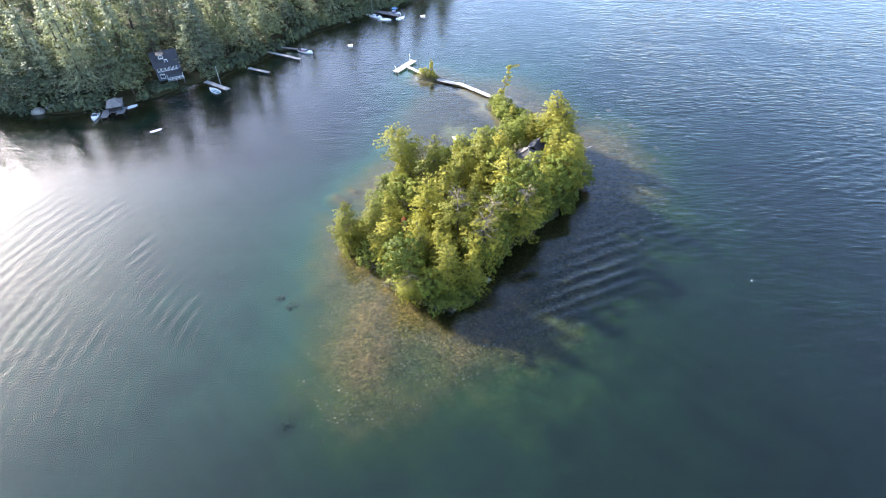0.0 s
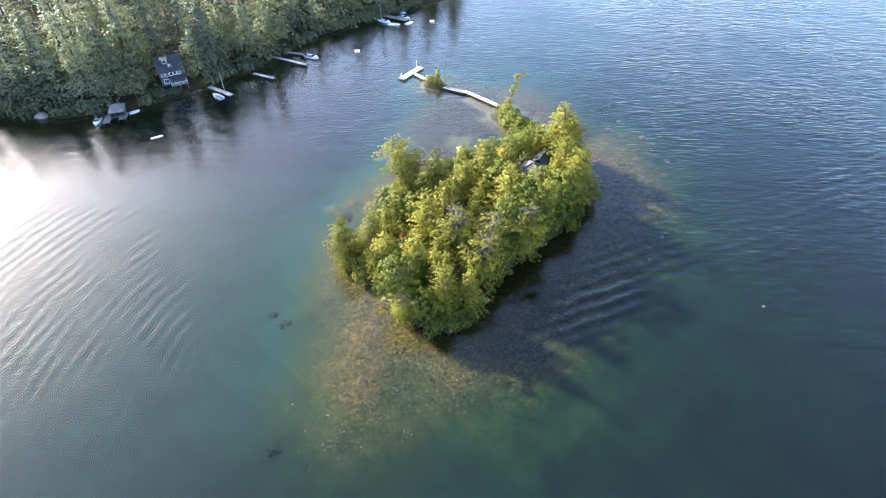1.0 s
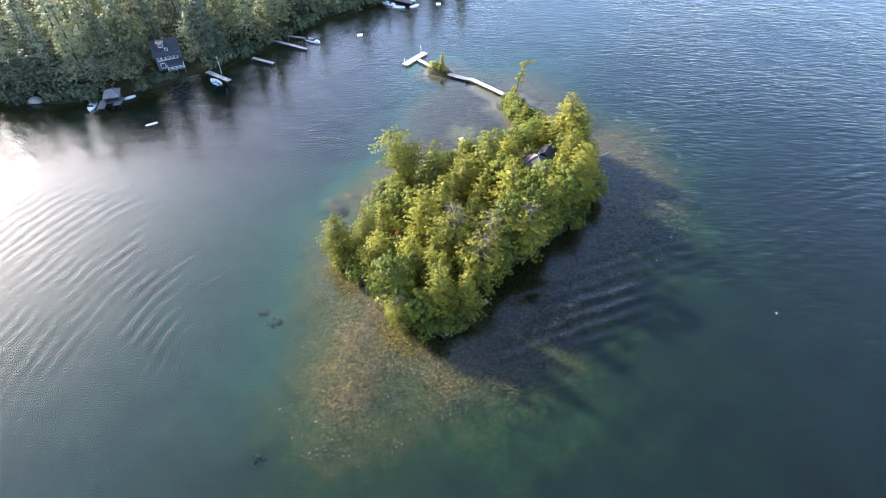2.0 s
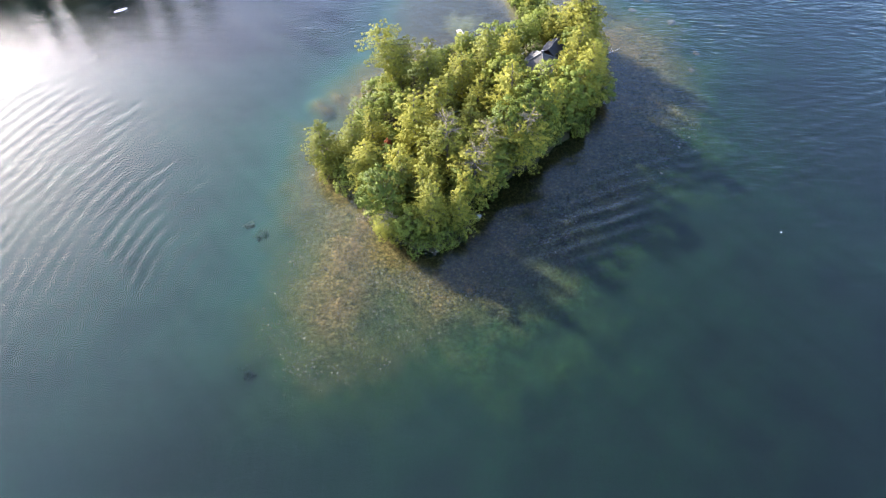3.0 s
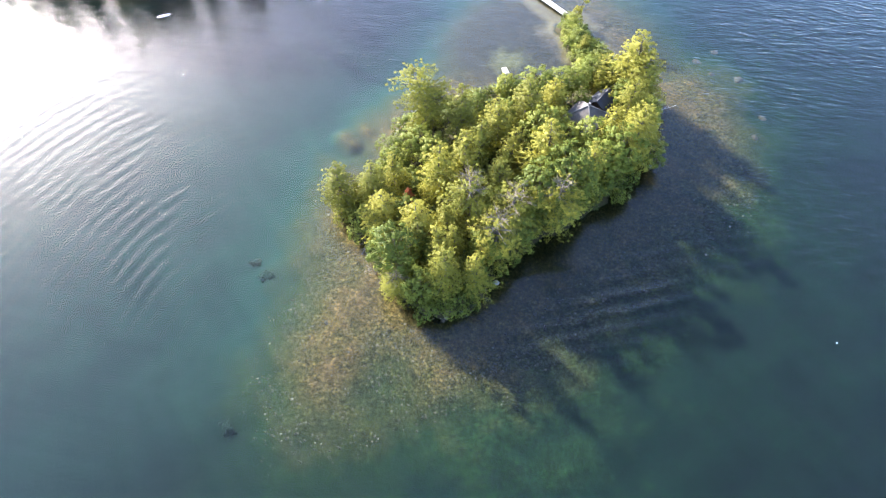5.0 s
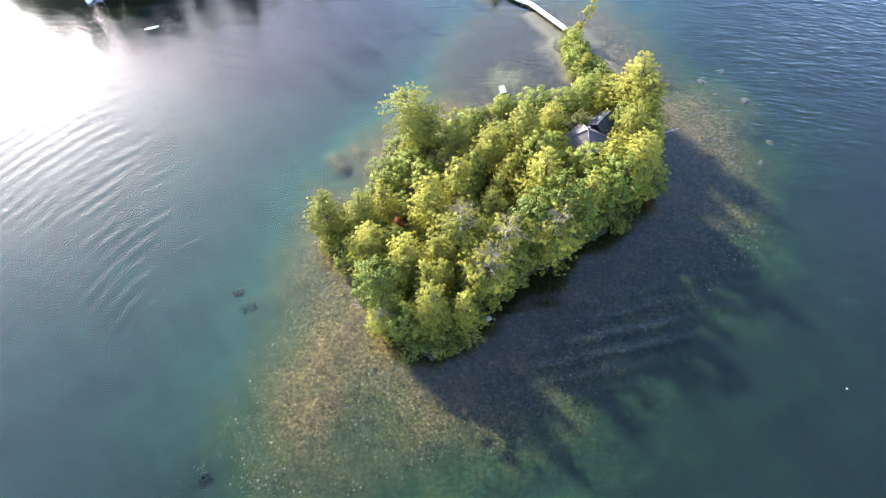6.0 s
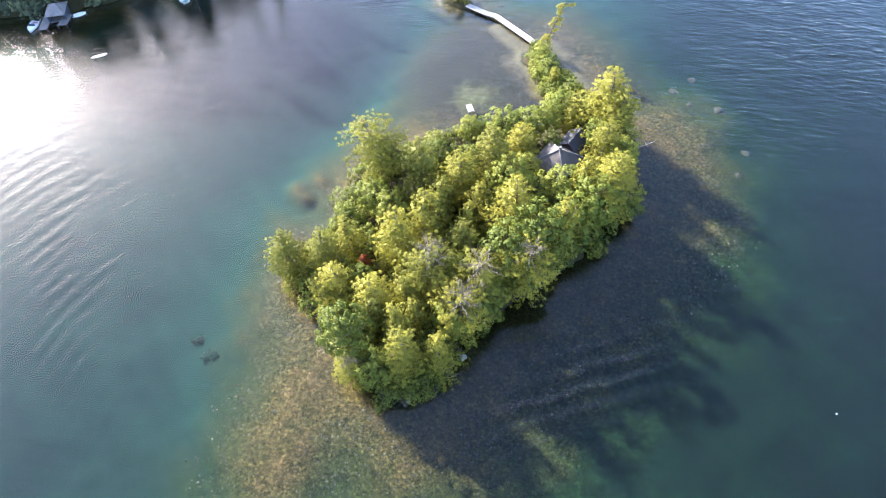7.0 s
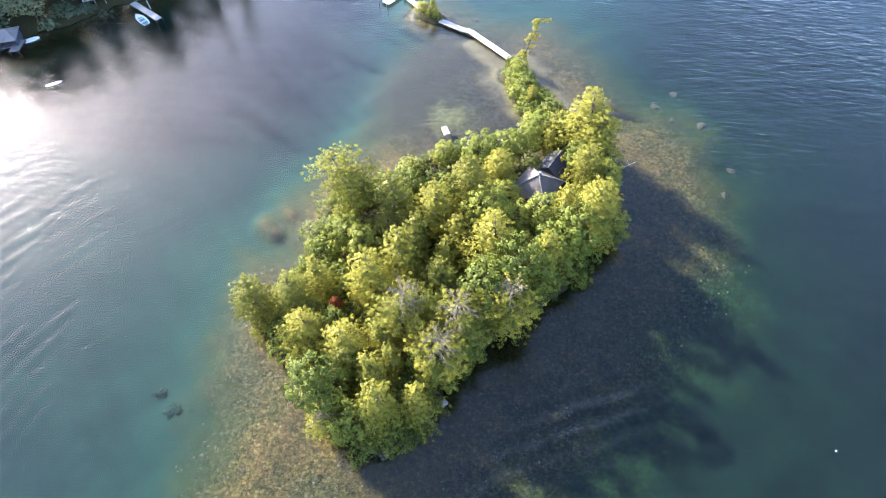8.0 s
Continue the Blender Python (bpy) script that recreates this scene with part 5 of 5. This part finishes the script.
def bare_tree(x, y, h, label, spread=0.75, seed=81):
    """A small leafless tree of pale twigs."""
    r = np.random.default_rng(seed)
    t = thing("bare_tree", label, "tree", at=Matrix.Translation((x, y, float(height(x, y)))))
    bm = bmesh.new()
    tube(bm, (0, 0, -0.2), (0.15, 0.1, h * 0.6), 0.09, 0.05, 7)
    part("trunk", bm, M_DEAD, t)
    for k in range(11):
        bm = bmesh.new()
        a = np.array([0.15, 0.1, h * 0.6]) * r.uniform(0.55, 1.0)
        b = a + np.array([r.normal(0, spread), r.normal(0, spread), r.uniform(0.8, 1.6) * h * 0.25])
        tube(bm, a, b, 0.04, 0.02, 4)
        for q in range(7):
            c = a + (b - a) * r.uniform(0.3, 1.0)
            tube(bm, c, c + np.array([r.normal(0, 0.4), r.normal(0, 0.4), r.uniform(0.0, 0.6)]), 0.018, 0.008, 3)
        part("branch", bm, M_DEAD, t)


bare_tree(18.0, 88.6, 4.6, "small leafless tree with pale grey twigs beside the cabin")
bare_tree(-5.2, 60.2, 2.4, "dead grey brush of bare twigs on the island's tip", 1.0, 82)
bare_tree(-3.8, 59.4, 1.8, "dead grey brush of bare twigs on the island's tip", 0.9, 83)
log_ = thing("fallen_branch", "thin pale branch lying in the shallows off the island", "branch")
bm = bmesh.new()
tube(bm, (31.2, 97.7, 0.08), (34.4, 99.8, -0.04), 0.045, 0.02, 6)
part("stem", bm, M_DECK, log_)
for u, dx, dy in ((0.35, 0.5, 0.7), (0.6, -0.2, 0.8), (0.8, 0.6, 0.3)):
    bm = bmesh.new()
    c = Vector((31.2 + 3.2 * u, 97.7 + 2.1 * u, 0.06))
    tube(bm, c, c + Vector((dx, dy, 0.05)), 0.03, 0.012, 5)
    part("twig", bm, M_DECK, log_)

cabin()

# a little stone landing in the bay
landing = thing("landing", "small pale stone landing at the bay's edge", "landing")
r = np.random.default_rng(91)
bm = bmesh.new()
box(bm, (0.95, 1.7, 0.22), (6.2, 103.2, 0.10), 24, 0.05)
for vv in bm.verts:
    vv.co += Vector(r.normal(0, 0.05, 3))
part("slab", bm, M_SHORESTONE, landing)


# ---- stones ----
def stone_mesh(name, seed, material, squash=0.6):
    r = np.random.default_rng(seed)
    bm = bmesh.new()
    bmesh.ops.create_icosphere(bm, subdivisions=2, radius=1.0)
    k = r.normal(0, 1, (5, 3))
    for vv in bm.verts:
        c = np.array(vv.co)
        vv.co = Vector(c * (1 + 0.16 * math.sin(float(c @ k[0]) * 2.2) + 0.12 * math.sin(float(c @ k[1]) * 3.4 + 1) + 0.06 * r.normal())) * 1.0
        vv.co.z *= squash
    me = bpy.data.meshes.new(name)
    bm.to_mesh(me)
    bm.free()
    me.materials.append(material)
    return me


STONES = [stone_mesh("boulder", s, M_SHORESTONE, 0.62) for s in (1, 2, 3)]
SUNKEN = [stone_mesh("boulder", s, M_STONE, 0.62) for s in (4, 5, 6)]


def boulder(label, x, y, size, k=0, up=0.1, group="lake boulders"):
    ob = new("boulder", (STONES if group == "shore boulders" else SUNKEN)[k % 3])
    z = float(height(x, y)) + up * size
    ob.matrix_basis = Matrix.Translation((x, y, z)) @ pose(0, 0, 0, 0, 0, 70 * k) @ Matrix.Diagonal((size, size * 0.75, size * 0.8, 1))
    tagged(ob, label, "boulder", group)


for i, (x, y, s) in enumerate(((8.4, 132.6, 1.0), (45.1, 109.3, 1.3), (38.5, 112.9, 1.1), (41.9, 116.8, 0.9), (40.8, 109.8, 0.8), (48.1, 100.7, 1.0), (46.3, 95.5, 0.8), (-9.7, 52.5, 0.5), (-8.2, 82.0, 0.5), (-7.4, 81.4, 0.4), (-9.6, 81.0, 0.4))):
    boulder("rounded dark boulder lying in the shallows by the island", x, y, 0.8 * s, i, -0.15)
for i, (x, y, s) in enumerate(((-8.6, 80.8, 0.45), (-9.6, 81.6, 0.35), (-9.1, 80.2, 0.3), (10.4, 61.6, 0.55))):
    boulder("pale grey rock at the island's waterline", x, y, s, i, 0.4, "shore boulders")
for i, (x, y, s) in enumerate(((-89.2, 116.4, 1.6), (-87.2, 118.0, 0.9), (-37.6, 158.6, 0.9), (-35.6, 161.5, 0.8), (-24.0, 168.6, 0.9))):
    boulder("big grey boulder on the mainland shore", x, y, s, i, 0.3, "shore boulders")


def weed_clump(x, y, size, seed):
    """A low dark cushion of water weed on the bed."""
    r = np.random.default_rng(seed)
    t = thing("water_weed", "dark clump of water weed growing on the lake bed", "water weed", "weed clumps", Matrix.Translation((x, y, float(height(x, y)) - 0.05)))
    n = 26
    ang, q = r.uniform(0, 6.283, n), size * 1.5 * r.uniform(0.0, 1.0, n)
    base = np.stack([np.cos(ang) * q, np.sin(ang) * q * 0.7, r.uniform(0.05, 0.15, n)], axis=1)
    way = unit(base * np.array([1, 1, 0.2]) + np.array([0, 0, 0.4]))
    crown_part("fronds", [puffs(r, base, way, 18, r.uniform(0.16, 0.32, n) * size, 0.30, 0.05, 0.6, 0.3, 0.5)], M_WEED, t)
    bm = bmesh.new()
    for k in range(5):
        tube(bm, (base[k][0] * 0.4, base[k][1] * 0.4, -0.1), base[k], 0.03, 0.015, 3)
    part("stems", bm, M_POST, t)


for k, (x, y, size) in enumerate(((-19.4, 58.0, 1.2), (-22.2, 60.0, 0.8), (-16.8, 38.0, 1.1))):
    weed_clump(x, y, size, 200 + k)


def stone_field(name, label, count, seed, sizes, accept, material):
    """Loose stones lying on the bed, in one mesh."""
    r = np.random.default_rng(seed)
    ico = bmesh.new()
    bmesh.ops.create_icosphere(ico, subdivisions=1, radius=1.0)
    bv = np.array([vv.co[:] for vv in ico.verts])
    bf = np.array([[vv.index for vv in fc.verts] for fc in ico.faces])
    ico.free()
    pts = []
    while len(pts) < count:
        x, y = r.uniform(-26, 52, 4000), r.uniform(30, 134, 4000)
        ok = accept(x, y, r.uniform(0, 1, 4000))
        pts.extend(zip(x[ok], y[ok]))
    pts = np.array(pts[:count])
    zs = height(pts[:, 0], pts[:, 1])
    sc = sizes[0] + (sizes[1] - sizes[0]) * r.uniform(0, 1, count) ** 3
    ang = r.uniform(0, 6.283, count)
    allv = []
    for i in range(count):
        c, s = math.cos(ang[i]), math.sin(ang[i])
        w = bv * r.uniform(0.75, 1.2, (len(bv), 1)) * np.array([1.0, r.uniform(0.6, 1.0), r.uniform(0.4, 0.7)]) * sc[i]
        allv.append(np.stack([w[:, 0] * c - w[:, 1] * s + pts[i, 0], w[:, 0] * s + w[:, 1] * c + pts[i, 1], w[:, 2] + zs[i] - sc[i] * 0.05], axis=1))
    faces = (bf[None] + (np.arange(count) * len(bv))[:, None, None]).reshape(-1, 3)
    ob = new(name, array_mesh(name, np.concatenate(allv), faces, material))
    tagged(ob, label, "stones", kind="stuff")


def on_shelf(x, y, u):
    d, s = land_distance(x, y), shelf_distance(x, y)
    return (d > 0.2) & (s < 3 * u) & (u < np.where(y > 84, 0.12, 1.0)) & (s > -7 + 5 * u) & (waves2(x, y, 0.9, 4) + 0.8 * waves2(x, y, 0.35, 1) + 1.6 * u > 0.5)


def at_shore(x, y, u):
    d = land_distance(x, y)
    return (d > -0.6) & (d < 1.2) & (x + 0.5 * (y - 70) < 6)


stone_field("bed_stones", "brown stones scattered over the lake bed", 4500, 71, (0.05, 0.20), on_shelf, M_LOOSE)
stone_field("shore_stones", "grey stones along the island's waterline", 420, 72, (0.12, 0.45), at_shore, M_LOOSE)

# ---- from plan units to metres ----
for ob in list(scene.objects):
    if ob.parent is None and ob.type in ("MESH", "EMPTY"):
        ob.matrix_basis = Matrix.Scale(PLAN, 4) @ ob.matrix_basis
